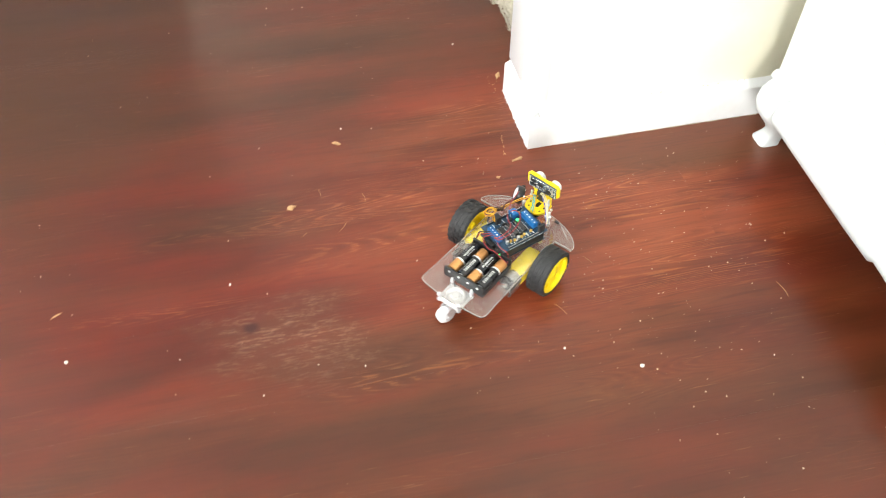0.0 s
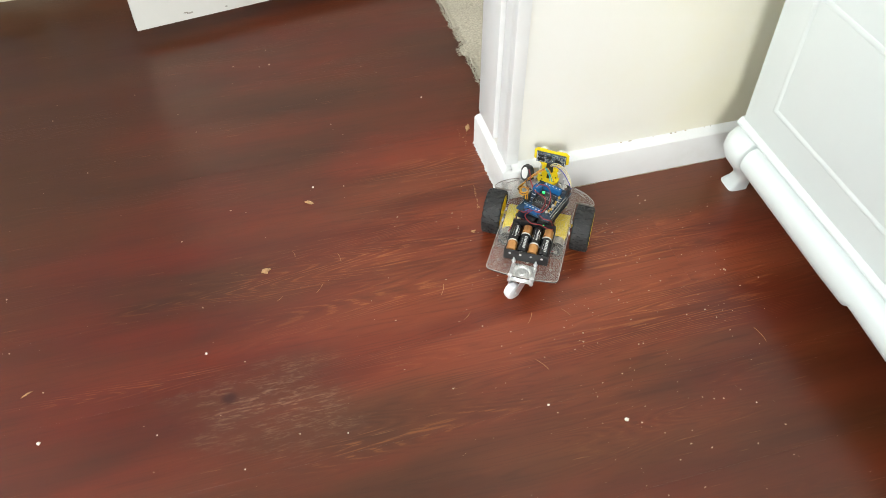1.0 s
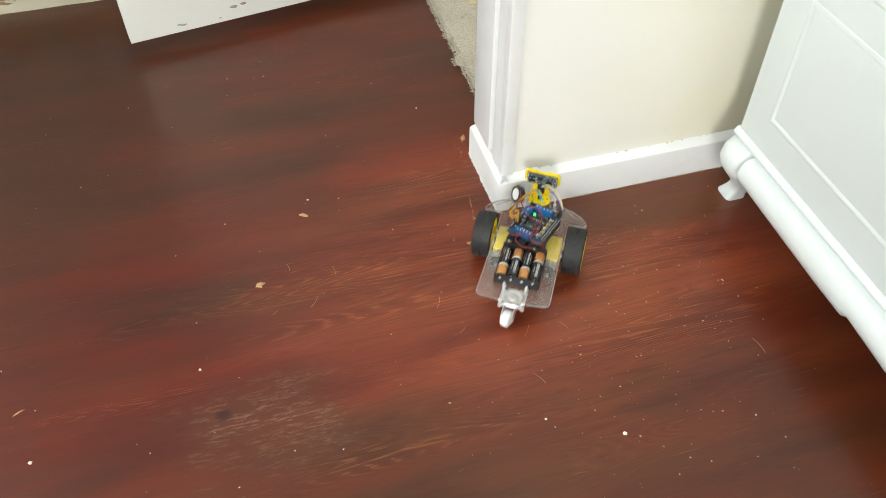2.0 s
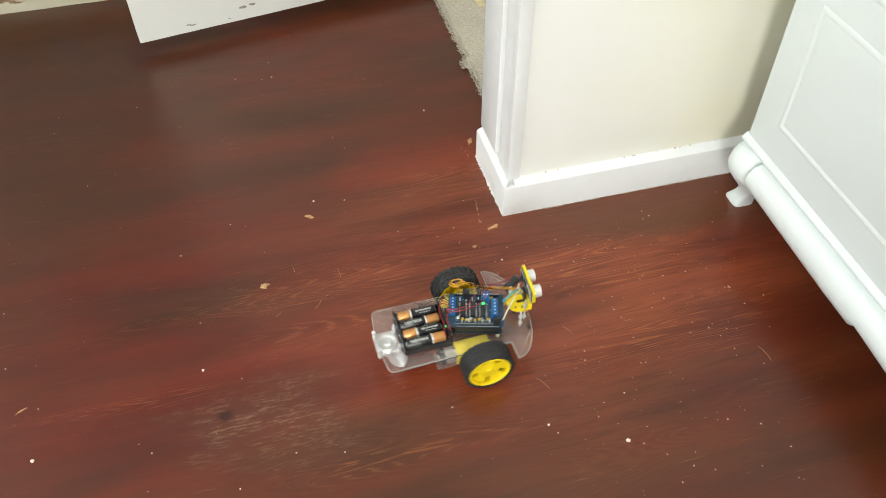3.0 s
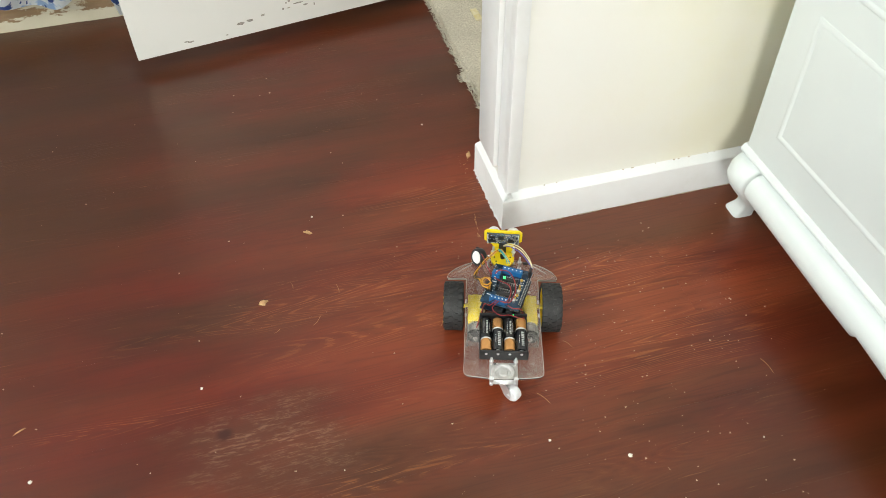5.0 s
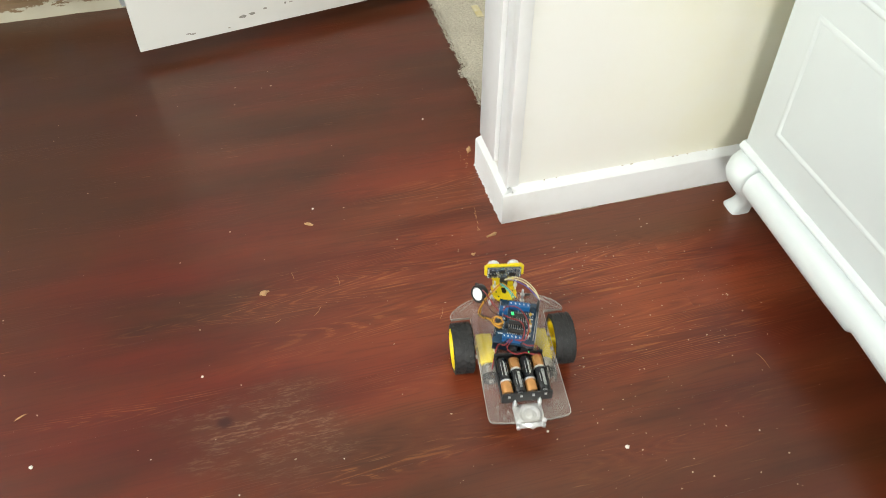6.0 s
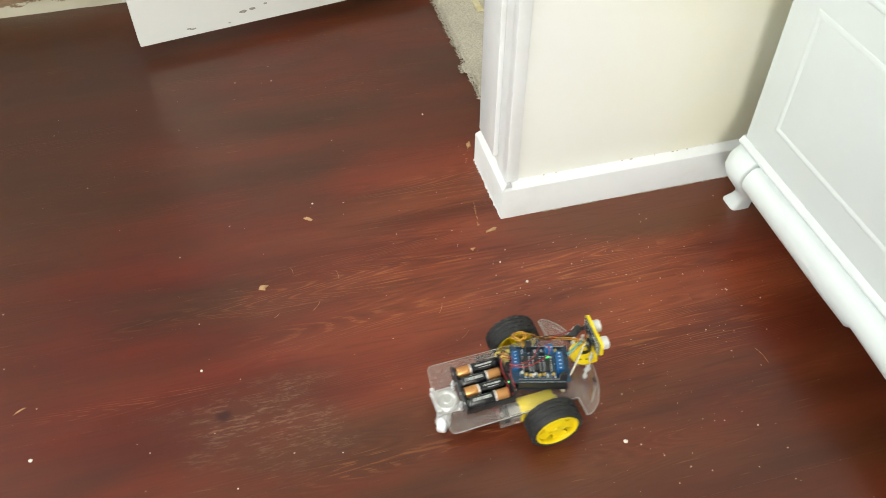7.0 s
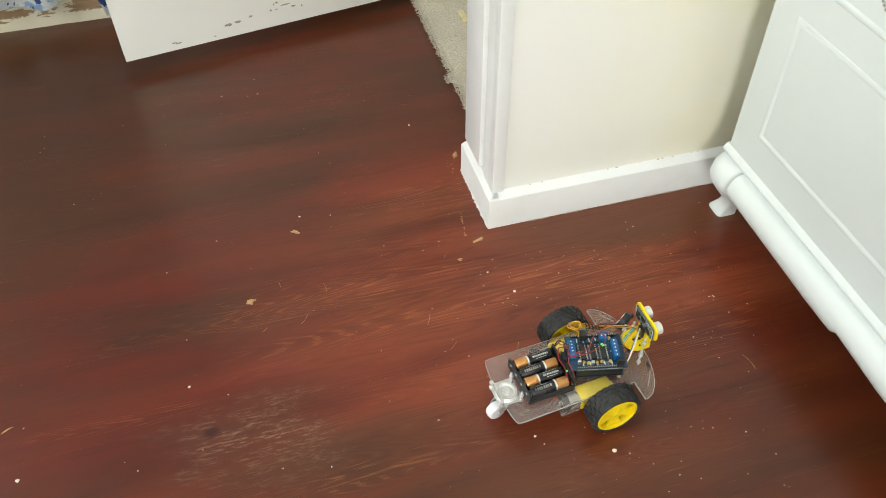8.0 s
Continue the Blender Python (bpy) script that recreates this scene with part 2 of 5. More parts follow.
SPLINTER = plain("pale_splinter_wood", (0.50, 0.30, 0.14), 0.7, 0.0, 0.45, 300.0)
ACRYLIC = clear_acrylic()
RUBBER = tyre_rubber()
YELLOW = plain("yellow_plastic", (0.86, 0.65, 0.010), 0.32, 0.0, 0.12, 120.0)
PALE_YELLOW = plain("pale_yellow_plastic", (0.80, 0.63, 0.030), 0.42, 0.0, 0.12, 120.0)
BLACK = plain("black_plastic", (0.014, 0.014, 0.015), 0.40, 0.0, 0.3, 200.0, (0.026, 0.026, 0.027))
CELL_BLACK = plain("battery_black_wrap", (0.012, 0.012, 0.013), 0.22, 0.0, 0.3, 200.0, (0.02, 0.02, 0.021))
COPPER = plain("battery_copper_wrap", (0.62, 0.30, 0.10), 0.30, 0.55, 0.2, 200.0)
STEEL = plain("zinc_plated_steel", (0.84, 0.85, 0.86), 0.33, 0.75, 0.2, 250.0)
DARK_STEEL = plain("dull_motor_steel", (0.52, 0.51, 0.49), 0.32, 0.8, 0.3, 250.0)
DIRT = plain("brown_dirt", (0.56, 0.49, 0.38), 0.8, 0.0, 0.4, 300.0)
DULL = plain("dull_acrylic_edge", (0.36, 0.33, 0.30), 0.5, 0.0, 0.3, 400.0)
EDGE = plain("pale_acrylic_edge", (0.50, 0.46, 0.41), 0.35, 0.0, 0.3, 200.0)
BRIGHT = plain("light_grey_print", (0.74, 0.74, 0.72), 0.45, 0.0, 0.1, 300.0)
WHITE_WHEEL = plain("white_nylon", (0.80, 0.82, 0.84), 0.35, 0.0, 0.12, 150.0)
BOARD_BLUE = plain("blue_circuit_board", (0.010, 0.026, 0.055), 0.32, 0.0, 0.4, 500.0, (0.022, 0.075, 0.130))
SENSOR_BOARD = plain("blue_grey_circuit_board", (0.045, 0.070, 0.105), 0.30, 0.0, 0.5, 700.0, (0.10, 0.13, 0.17))
BOARD_DARK = plain("dark_circuit_board", (0.010, 0.020, 0.035), 0.35, 0.0, 0.4, 500.0)
TERMINAL_BLUE = plain("blue_terminal_plastic", (0.011, 0.115, 0.320), 0.36, 0.0, 0.2, 200.0)
SOLDER = plain("solder_silver", (0.72, 0.72, 0.70), 0.30, 1.0, 0.15, 300.0)
GOLD_PART = plain("yellow_capacitor", (0.55, 0.36, 0.06), 0.4, 0.0, 0.2, 300.0)
RED_WIRE = plain("red_wire", (0.30, 0.030, 0.032), 0.42, 0.0, 0.15, 200.0)
BLACK_WIRE = plain("black_wire", (0.018, 0.016, 0.016), 0.42, 0.0, 0.2, 200.0)
BROWN_WIRE = plain("brown_wire", (0.10, 0.032, 0.014), 0.45, 0.0, 0.2, 200.0)
ORANGE_WIRE = plain("orange_yellow_wire", (0.66, 0.32, 0.02), 0.42, 0.0, 0.15, 200.0)
CREAM_WIRE = plain("cream_wire", (0.66, 0.60, 0.36), 0.42, 0.0, 0.15, 200.0)
TEAL_WIRE = plain("teal_wire", (0.05, 0.36, 0.40), 0.42, 0.0, 0.15, 200.0)
PURPLE_WIRE = plain("violet_wire", (0.10, 0.09, 0.36), 0.42, 0.0, 0.15, 200.0)
ALUMINIUM = plain("matt_aluminium", (0.82, 0.82, 0.82), 0.42, 0.25, 0.1, 300.0)
WHITE_PAPER = plain("white_disc", (0.80, 0.80, 0.78), 0.6, 0.0, 0.08, 200.0)


def glowing():
    n = Nodes("green_led")
    return n.surface(Base_Color=(0.05, 0.6, 0.12, 1.0), Roughness=0.3, Emission_Color=(0.05, 1.0, 0.22, 1.0), Emission_Strength=1.6)


LED = glowing()


# ---- shapes ----
def box(bm, x0, x1, y0, y1, z0, z1, bevel=0.0, m=None):
    made = bmesh.ops.create_cube(bm, size=1.0)["verts"]
    for v in made:
        v.co = Vector(((x0 + x1) / 2 + v.co.x * (x1 - x0), (y0 + y1) / 2 + v.co.y * (y1 - y0), (z0 + z1) / 2 + v.co.z * (z1 - z0)))
    if bevel:
        edges = list({e for v in made for e in v.link_edges})
        done = bmesh.ops.bevel(bm, geom=edges, offset=bevel, segments=2, profile=0.6, affect="EDGES")
        made = list({v for f in done["faces"] for v in f.verts} | {v for v in made if v.is_valid})
    if m is not None:
        bmesh.ops.transform(bm, matrix=m, verts=made)
    return made


def lathe(bm, profile, m=None, steps=32):
    """Turns (radius, height) pairs about z; the ends close where the radius is zero or stay open."""
    rings = []
    for r, h in profile:
        if r < 1e-7:
            rings.append([bm.verts.new((0, 0, h))])
        else:
            rings.append([bm.verts.new((r * math.cos(2 * math.pi * k / steps), r * math.sin(2 * math.pi * k / steps), h)) for k in range(steps)])
    for a, b in zip(rings, rings[1:]):
        for k in range(steps):
            j = (k + 1) % steps
            if len(a) == 1 and len(b) == 1:
                continue
            if len(a) == 1:
                bm.faces.new((a[0], b[j], b[k]))
            elif len(b) == 1:
                bm.faces.new((a[k], a[j], b[0]))
            else:
                bm.faces.new((a[k], a[j], b[j], b[k]))
    made = [v for ring in rings for v in ring]
    if m is not None:
        bmesh.ops.transform(bm, matrix=m, verts=made)
    return made


def rod(bm, r, h0, h1, m=None, steps=24, soft=0.0):
    s = min(soft, r * 0.5)
    if s:
        profile = [(0, h0), (r - s, h0), (r, h0 + s), (r, h1 - s), (r - s, h1), (0, h1)]
    else:
        profile = [(0, h0), (r, h0), (r, h1), (0, h1)]
    return lathe(bm, profile, m, steps)


def slab(bm, outline, z0, z1):
    """An outline in x and y, raised from z0 to z1."""
    low = [bm.verts.new((x, y, z0)) for x, y in outline]
    high = [bm.verts.new((x, y, z1)) for x, y in outline]
    bm.faces.new(low[::-1])
    bm.faces.new(high)
    n = len(low)
    for k in range(n):
        bm.faces.new((low[k], low[(k + 1) % n], high[(k + 1) % n], high[k]))
    return low + high


def spline(points, steps=8):
    p = [Vector(q) for q in points]
    p = [2 * p[0] - p[1], *p, 2 * p[-1] - p[-2]]
    out = []
    for a, b, c, d in zip(p, p[1:], p[2:], p[3:]):
        for k in range(steps):
            t = k / steps
            out.append(0.5 * (2 * b + (c - a) * t + (2 * a - 5 * b + 4 * c - d) * t * t + (3 * b - a - 3 * c + d) * t ** 3))
    out.append(p[-2])
    return out


def tube(bm, points, r, sides=6, steps=8):
    """A round wire through the points."""
    line = spline(points, steps)
    rings = []
    up = Vector((0.3, 0.2, 1)).normalized()
    for k, q in enumerate(line):
        ahead = (line[min(k + 1, len(line) - 1)] - line[max(k - 1, 0)]).normalized()
        side = ahead.cross(up)
        side = side.normalized() if side.length > 1e-6 else ahead.orthogonal().normalized()
        top = side.cross(ahead).normalized()
        up = top
        rings.append([bm.verts.new(q + r * (math.cos(2 * math.pi * i / sides) * side + math.sin(2 * math.pi * i / sides) * top)) for i in range(sides)])
    for a, b in zip(rings, rings[1:]):
        for i in range(sides):
            bm.faces.new((a[i], a[(i + 1) % sides], b[(i + 1) % sides], b[i]))
    bm.faces.new(rings[0][::-1])
    bm.faces.new(rings[-1])


def sweep(bm, profile, y0, y1, steps=1, change=None):
    """A profile of (x, z) carried along y; change(x, z, y) may shift it."""
    rows = []
    for k in range(steps + 1):
        y = y0 + (y1 - y0) * k / steps
        rows.append([bm.verts.new((*(lambda q: (q[0], y, q[1]))(change(x, z, y) if change else (x, z)),)) for x, z in profile])
    n = len(profile)
    for a, b in zip(rows, rows[1:]):
        for i in range(n):
            bm.faces.new((a[i], a[(i + 1) % n], b[(i + 1) % n], b[i]))
    bm.faces.new(rows[0][::-1])
    bm.faces.new(rows[-1])


def finish(bm, name, material, smooth=35):
    bmesh.ops.recalc_face_normals(bm, faces=bm.faces)
    mesh = bpy.data.meshes.new(name)
    bm.to_mesh(mesh)
    bm.free()
    mesh.materials.append(material)
    if smooth:
        mesh.shade_smooth()
        mesh.set_sharp_from_angle(angle=radians(smooth))
    return mesh


def thing(name, bm, material, label, category="", group="", kind="", smooth=35):
    return tagged(new(name, finish(bm, name, material, smooth)), label, category, group, kind)


def holder(name, label, category, m=None, group=""):
    ob = tagged(new(name), label, category, group)
    ob.empty_display_size = 0.05
    if m is not None:
        ob.matrix_world = m
    return ob


def part(name, bm, material, parent, label="", kind="", smooth=35):
    ob = new(name, finish(bm, name, material, smooth))
    ob.parent = parent
    return tagged(ob, label, kind=kind)


def fresh():
    return bmesh.new()


# ---- the room ----
def wall(name, pieces, label, material=WALL):
    bm = fresh()
    for p in pieces:
        box(bm, *p)
    return thing(name, bm, material, label, "wall", kind="structure", smooth=0)


FAR_Y, BACK_Y, SIDE_X, NEAR_X = 1.700, -2.40, -1.90, 1.12
wall("wall_stub", [(0.322, NEAR_X + 0.1, 0.855, 0.972, 0.0, 2.5)], "cream painted stub wall ending at the doorway")
wall("wall_far", [(SIDE_X - 0.1, 0.36, FAR_Y, FAR_Y + 0.1, 0.0, 2.5)], "cream painted wall behind the open door")
wall("wall_east", [(NEAR_X, NEAR_X + 0.1, BACK_Y, 0.855, 0.0, 2.5)], "cream painted wall behind the white cabinet")
wall("wall_back", [(SIDE_X - 0.1, -1.13, BACK_Y - 0.1, BACK_Y, 0, 2.5), (-0.51, NEAR_X + 0.1, BACK_Y - 0.1, BACK_Y, 0, 2.5),
                   (-1.13, -0.51, BACK_Y - 0.1, BACK_Y, 0, 0.88), (-1.13, -0.51, BACK_Y - 0.1, BACK_Y, 2.12, 2.5)], "cream painted wall with a window opening")
wall("wall_west", [(SIDE_X - 0.1, SIDE_X, BACK_Y, -0.30, 0, 2.5), (SIDE_X - 0.1, SIDE_X, 0.90, FAR_Y, 0, 2.5),
                   (SIDE_X - 0.1, SIDE_X, -0.30, 0.90, 0, 1.3), (SIDE_X - 0.1, SIDE_X, -0.30, 0.90, 2.2, 2.5)], "cream painted wall with an unseen opening for fill light at the side")
wall("wall_next_room", [(0.36, 2.6, 2.6, 2.7, 0, 2.5), (0.36, 0.46, 1.70, 2.6, 0, 2.5), (NEAR_X + 0.1, 2.6, 0.855, 0.972, 0, 2.5),
                        (2.6, 2.7, 0.855, 1.45, 0, 2.5), (2.6, 2.7, 2.35, 2.7, 0, 2.5), (2.6, 2.7, 1.45, 2.35, 0, 0.95), (2.6, 2.7, 1.45, 2.35, 2.05, 2.5)],
     "pale walls of the carpeted room beyond the doorway")
bm = fresh()
box(bm, SIDE_X - 0.1, 2.7, BACK_Y - 0.1, 2.7, 2.5, 2.6)
thing("ceiling", bm, CEILING, "plain white painted ceiling", "ceiling", kind="structure", smooth=0)


def ragged(bm, low=0.006, amount=0.0030):
    """Uneven brushed paint along the bottom edge."""
    for v in bm.verts:
        if v.co.z < low:
            v.co += Vector((noise.noise(v.co * 260), noise.noise(v.co * 260 + Vector((7, 3, 1))), 0)) * amount


# skirting round the end of the stub wall, mitred at the corner
bm = fresh()
n_steps = 90
profile = [(0.0, 0.0), (0.0, 0.0018), (0.0, 0.0036), (0.0, 0.0550), (0.0006, 0.0570), (0.0022, 0.0584), (0.0060, 0.0602), (0.0150, 0.0648), (0.0150, 0.0)]
rows = []
for k in range(n_steps + 1):
    y = 0.972 + 0.016 - (0.988 - 0.840) * k / n_steps
    mitre = k == n_steps
    rows.append([bm.verts.new((0.3112 + d, y + (d if mitre else 0), z)) for d, z in profile])
for k in range(1, n_steps + 1):
    x = 0.3112 + (NEAR_X - 0.3112) * k / n_steps
    rows.append([bm.verts.new((x, 0.840 + d, z)) for d, z in profile])
for a, b in zip(rows, rows[1:]):
    for i in range(len(profile) - 1):
        bm.faces.new((a[i], a[i + 1], b[i + 1], b[i]))
bm.faces.new(rows[0])
ragged(bm, 0.0012, 0.0004)
for v in bm.verts:
    # thick chipped paint on the short end only
    if v.co.z < 0.003 and 0.8415 < v.co.y and v.co.x < 0.313:
        v.co.x -= 0.0030 * max(0.0, 0.3 + noise.noise(v.co * 330)) * (1.0 if v.co.z < 0.001 else 0.7)
thing("baseboard", bm, TRIM, "white painted skirting board with chipped, uneven edges", "baseboard", kind="structure", smooth=30)

rng = random.Random(9)
bm = fresh()
for k in range(10):
    x = 0.345 + 0.36 * rng.random()
    w, h = rng.uniform(0.0004, 0.0030), rng.uniform(0.0001, 0.0004)
    made = slab(bm, [(x - w, 0.8535 - h), (x, 0.8535 - h * 1.6), (x + w, 0.8535 - h * 0.7), (x + w * 0.8, 0.8545), (x - w * 0.9, 0.8545)], 0.0640, 0.0652)
for k in range(26):
    x = 0.33 + 0.40 * rng.random() ** 0.8
    w, d = rng.uniform(0.004, 0.016), rng.uniform(0.0005, 0.0013)
    slab(bm, [(x - w, 0.8392), (x - w * 0.4, 0.8392 - d), (x + w * 0.5, 0.8392 - d * 0.8), (x + w, 0.8392), (x + w, 0.8398), (x - w, 0.8398)], 0.0002, 0.0009)
thing("dirt_line", bm, DIRT, "grey-brown dirt caught along the skirting edges", "dirt", kind="stuff", smooth=0)

# the end face of the wall: corner bead, lining board and door stop
bm = fresh()
box(bm, 0.3195, 0.3395, 0.8520, 0.8700, 0.0600, 2.5, 0.0028)
thing("trim_corner", bm, TRIM, "white painted rounded corner bead on the wall end", "trim", kind="structure")
bm = fresh()
box(bm, 0.3203, 0.3222, 0.8690, 0.8975, 0.0600, 2.5, 0.0006)
thing("trim_lining", bm, TRIM, "white painted lining board of the door opening", "trim", kind="structure")
bm = fresh()
box(bm, 0.3125, 0.3220, 0.8980, 0.9730, 0.0800, 2.5, 0.0025)
thing("trim_stop", bm, TRIM, "white painted door stop ending just above the skirting", "trim", kind="structure")

# skirting of the far wall with its paint coming off
bm = fresh()
sweep(bm, [(0.0, 0.0), (-0.020, 0.0), (-0.020, 0.030), (-0.012, 0.036), (-0.012, 0.074), (-0.008, 0.082), (0.0, 0.084)], 0.0, 2.2, 60)
bmesh.ops.transform(bm, matrix=Matrix(((0, 1, 0, SIDE_X + 0.0), (1, 0, 0, FAR_Y), (0, 0, 1, 0), (0, 0, 0, 1))), verts=bm.verts)
ragged(bm, 0.006, 0.002)
thing("baseboard_far", bm, PEELING, "old white skirting board with peeling paint and bare wood", "baseboard", kind="structure", smooth=40)


# ---- the carpet of the next room, cut roughly at the doorway ----
def carpet_edge(y):
    return 0.376 + 0.003 * noise.noise((y * 9, 0, 0)) + 0.005 * noise.noise((y * 60, 3, 0)) - (0.011 if 1.238 < y < 1.262 else 0.0)


bm = fresh()
ys = [0.974 + (2.6 - 0.974) * k / 400 for k in range(401)]
top = [[bm.verts.new((carpet_edge(y) + 0.003, y, 0.008)), bm.verts.new((2.6, y, 0.008))] for y in ys]
low = [bm.verts.new((carpet_edge(y), y, 0.0012)) for y in ys]
for k in range(400):
    bm.faces.new((top[k][0], top[k + 1][0], top[k + 1][1], top[k][1]))
    bm.faces.new((low[k], low[k + 1], top[k + 1][0], top[k][0]))
carpet = thing("carpet", bm, CARPET, "grey-beige pile carpet with a frayed cut edge at the doorway", "carpet", kind="structure", smooth=0)
rng = random.Random(4)
verts, faces = [], []
for k in range(9000):
    y = 0.975 + 0.80 * rng.random()
    edge = carpet_edge(y)
    fray = k % 3 == 0
    x = edge + (rng.uniform(-0.006, 0.006) if fray else 0.30 * rng.random() ** 1.3)
    a, h, w = rng.uniform(0, 6.283), rng.uniform(0.004, 0.008), rng.uniform(0.0009, 0.0018)
    lean = Vector((rng.uniform(-1, 1) - (1.0 if fray else 0), rng.uniform(-1, 1), 0)) * (0.0035 * rng.random() + 0.001 if fray else 0.0022)
    base = Vector((x, y, 0.0015 if x < edge else 0.0075))
    i = len(verts)
    for j in range(3):
        verts.append(base + Vector((math.cos(a + 2.094 * j), math.sin(a + 2.094 * j), 0)) * w)
    verts.append(base + lean + Vector((0, 0, h * (0.45 if fray else 0.55))))
    faces += [(i, i + 1, i + 3), (i + 1, i + 2, i + 3), (i + 2, i, i + 3)]
mesh = bpy.data.meshes.new("carpet_tufts")
mesh.from_pydata(verts, [], faces)
mesh.materials.append(CARPET)
tufts = new("carpet_tufts", mesh)
tufts.parent = carpet
tagged(tufts, "loose grey-beige tufts of carpet pile", kind="stuff")
bm = fresh()
box(bm, 0.449, 0.463, 1.430, 1.476, 0.0085, 0.0115, 0.001, None)
thing("paper_tag", bm, plain("yellowed_card", (0.62, 0.52, 0.25), 0.7, 0.0, 0.4, 120.0, (0.75, 0.70, 0.52)), "small yellowed card tag lying on the carpet", "tag")


# ---- the open door ----
def build_door():
    ob = holder("door_1", "white painted wooden door standing open, chipped along its foot", "door", pose(-0.2247, 1.4401, 0.018, 0, 0, 9.9))
    tagged(ob, kind="structure")
    bm = fresh()
    box(bm, 0.0, 0.70, 0.0, 0.035, 0.012, 2.03, 0.0015)
    part("door_leaf", bm, DOOR, ob)
    rng = random.Random(8)
    spots = [(0.205, 0.039, 0.010, 0.0035), (0.224, 0.041, 0.008, 0.003), (0.105, 0.026, 0.007, 0.002), (0.096, 0.028, 0.006, 0.0015), (0.252, 0.046, 0.0045, 0.0025),
             (0.340, 0.047, 0.005, 0.002), (0.325, 0.054, 0.012, 0.0015), (0.356, 0.060, 0.006, 0.003), (0.385, 0.052, 0.006, 0.004), (0.175, 0.022, 0.003, 0.0015),
             (0.42, 0.058, 0.010, 0.003)] + [(rng.uniform(0.29, 0.47), rng.uniform(0.040, 0.072), rng.uniform(0.001, 0.004), rng.uniform(0.0008, 0.003)) for _ in range(14)]
    for x, z, w, h in spots:
        bm = fresh()
        outline = [(x + w * math.cos(a) * rng.uniform(0.6, 1.1), z + h * math.sin(a) * rng.uniform(0.6, 1.1)) for a in [2 * math.pi * k / 11 for k in range(11)]]
        made = slab(bm, outline, 0.0, 0.0005)
        for v in made:
            v.co = Vector((v.co.x, -v.co.z - 0.0001, v.co.y))
        part("paint_chip", bm, BARE_CHIP, ob, "grey bare spot where the paint has chipped off", smooth=0)
    return ob


build_door()

# printed curtain by the far wall
bm = fresh()
cols, levels, grid = 90, 14, []
for j in range(levels + 1):
    row = []
    for i in range(cols + 1):
        u, v = i / cols, j / levels
        x = -1.15 + 0.93 * u
        fold = 0.016 * math.sin(u * 58 + 1.1 * math.sin(v * 3)) + 0.006 * noise.noise((u * 9, v * 2, 0))
        bottom = 0.066 + 0.010 * math.sin(u * 29) - (0.045 if u > 0.955 else 0.0)
        row.append(bm.verts.new((x, FAR_Y - 0.052 + fold, bottom + (2.05 - bottom) * v)))
    grid.append(row)
for a, b in zip(grid, grid[1:]):
    for i in range(cols):
        bm.faces.new((a[i], a[i + 1], b[i + 1], b[i]))
bmesh.ops.solidify(bm, geom=bm.faces[:], thickness=0.0015)
thing("curtain", bm, FABRIC, "blue and white printed cotton curtain hanging to the skirting", "curtain", smooth=60)


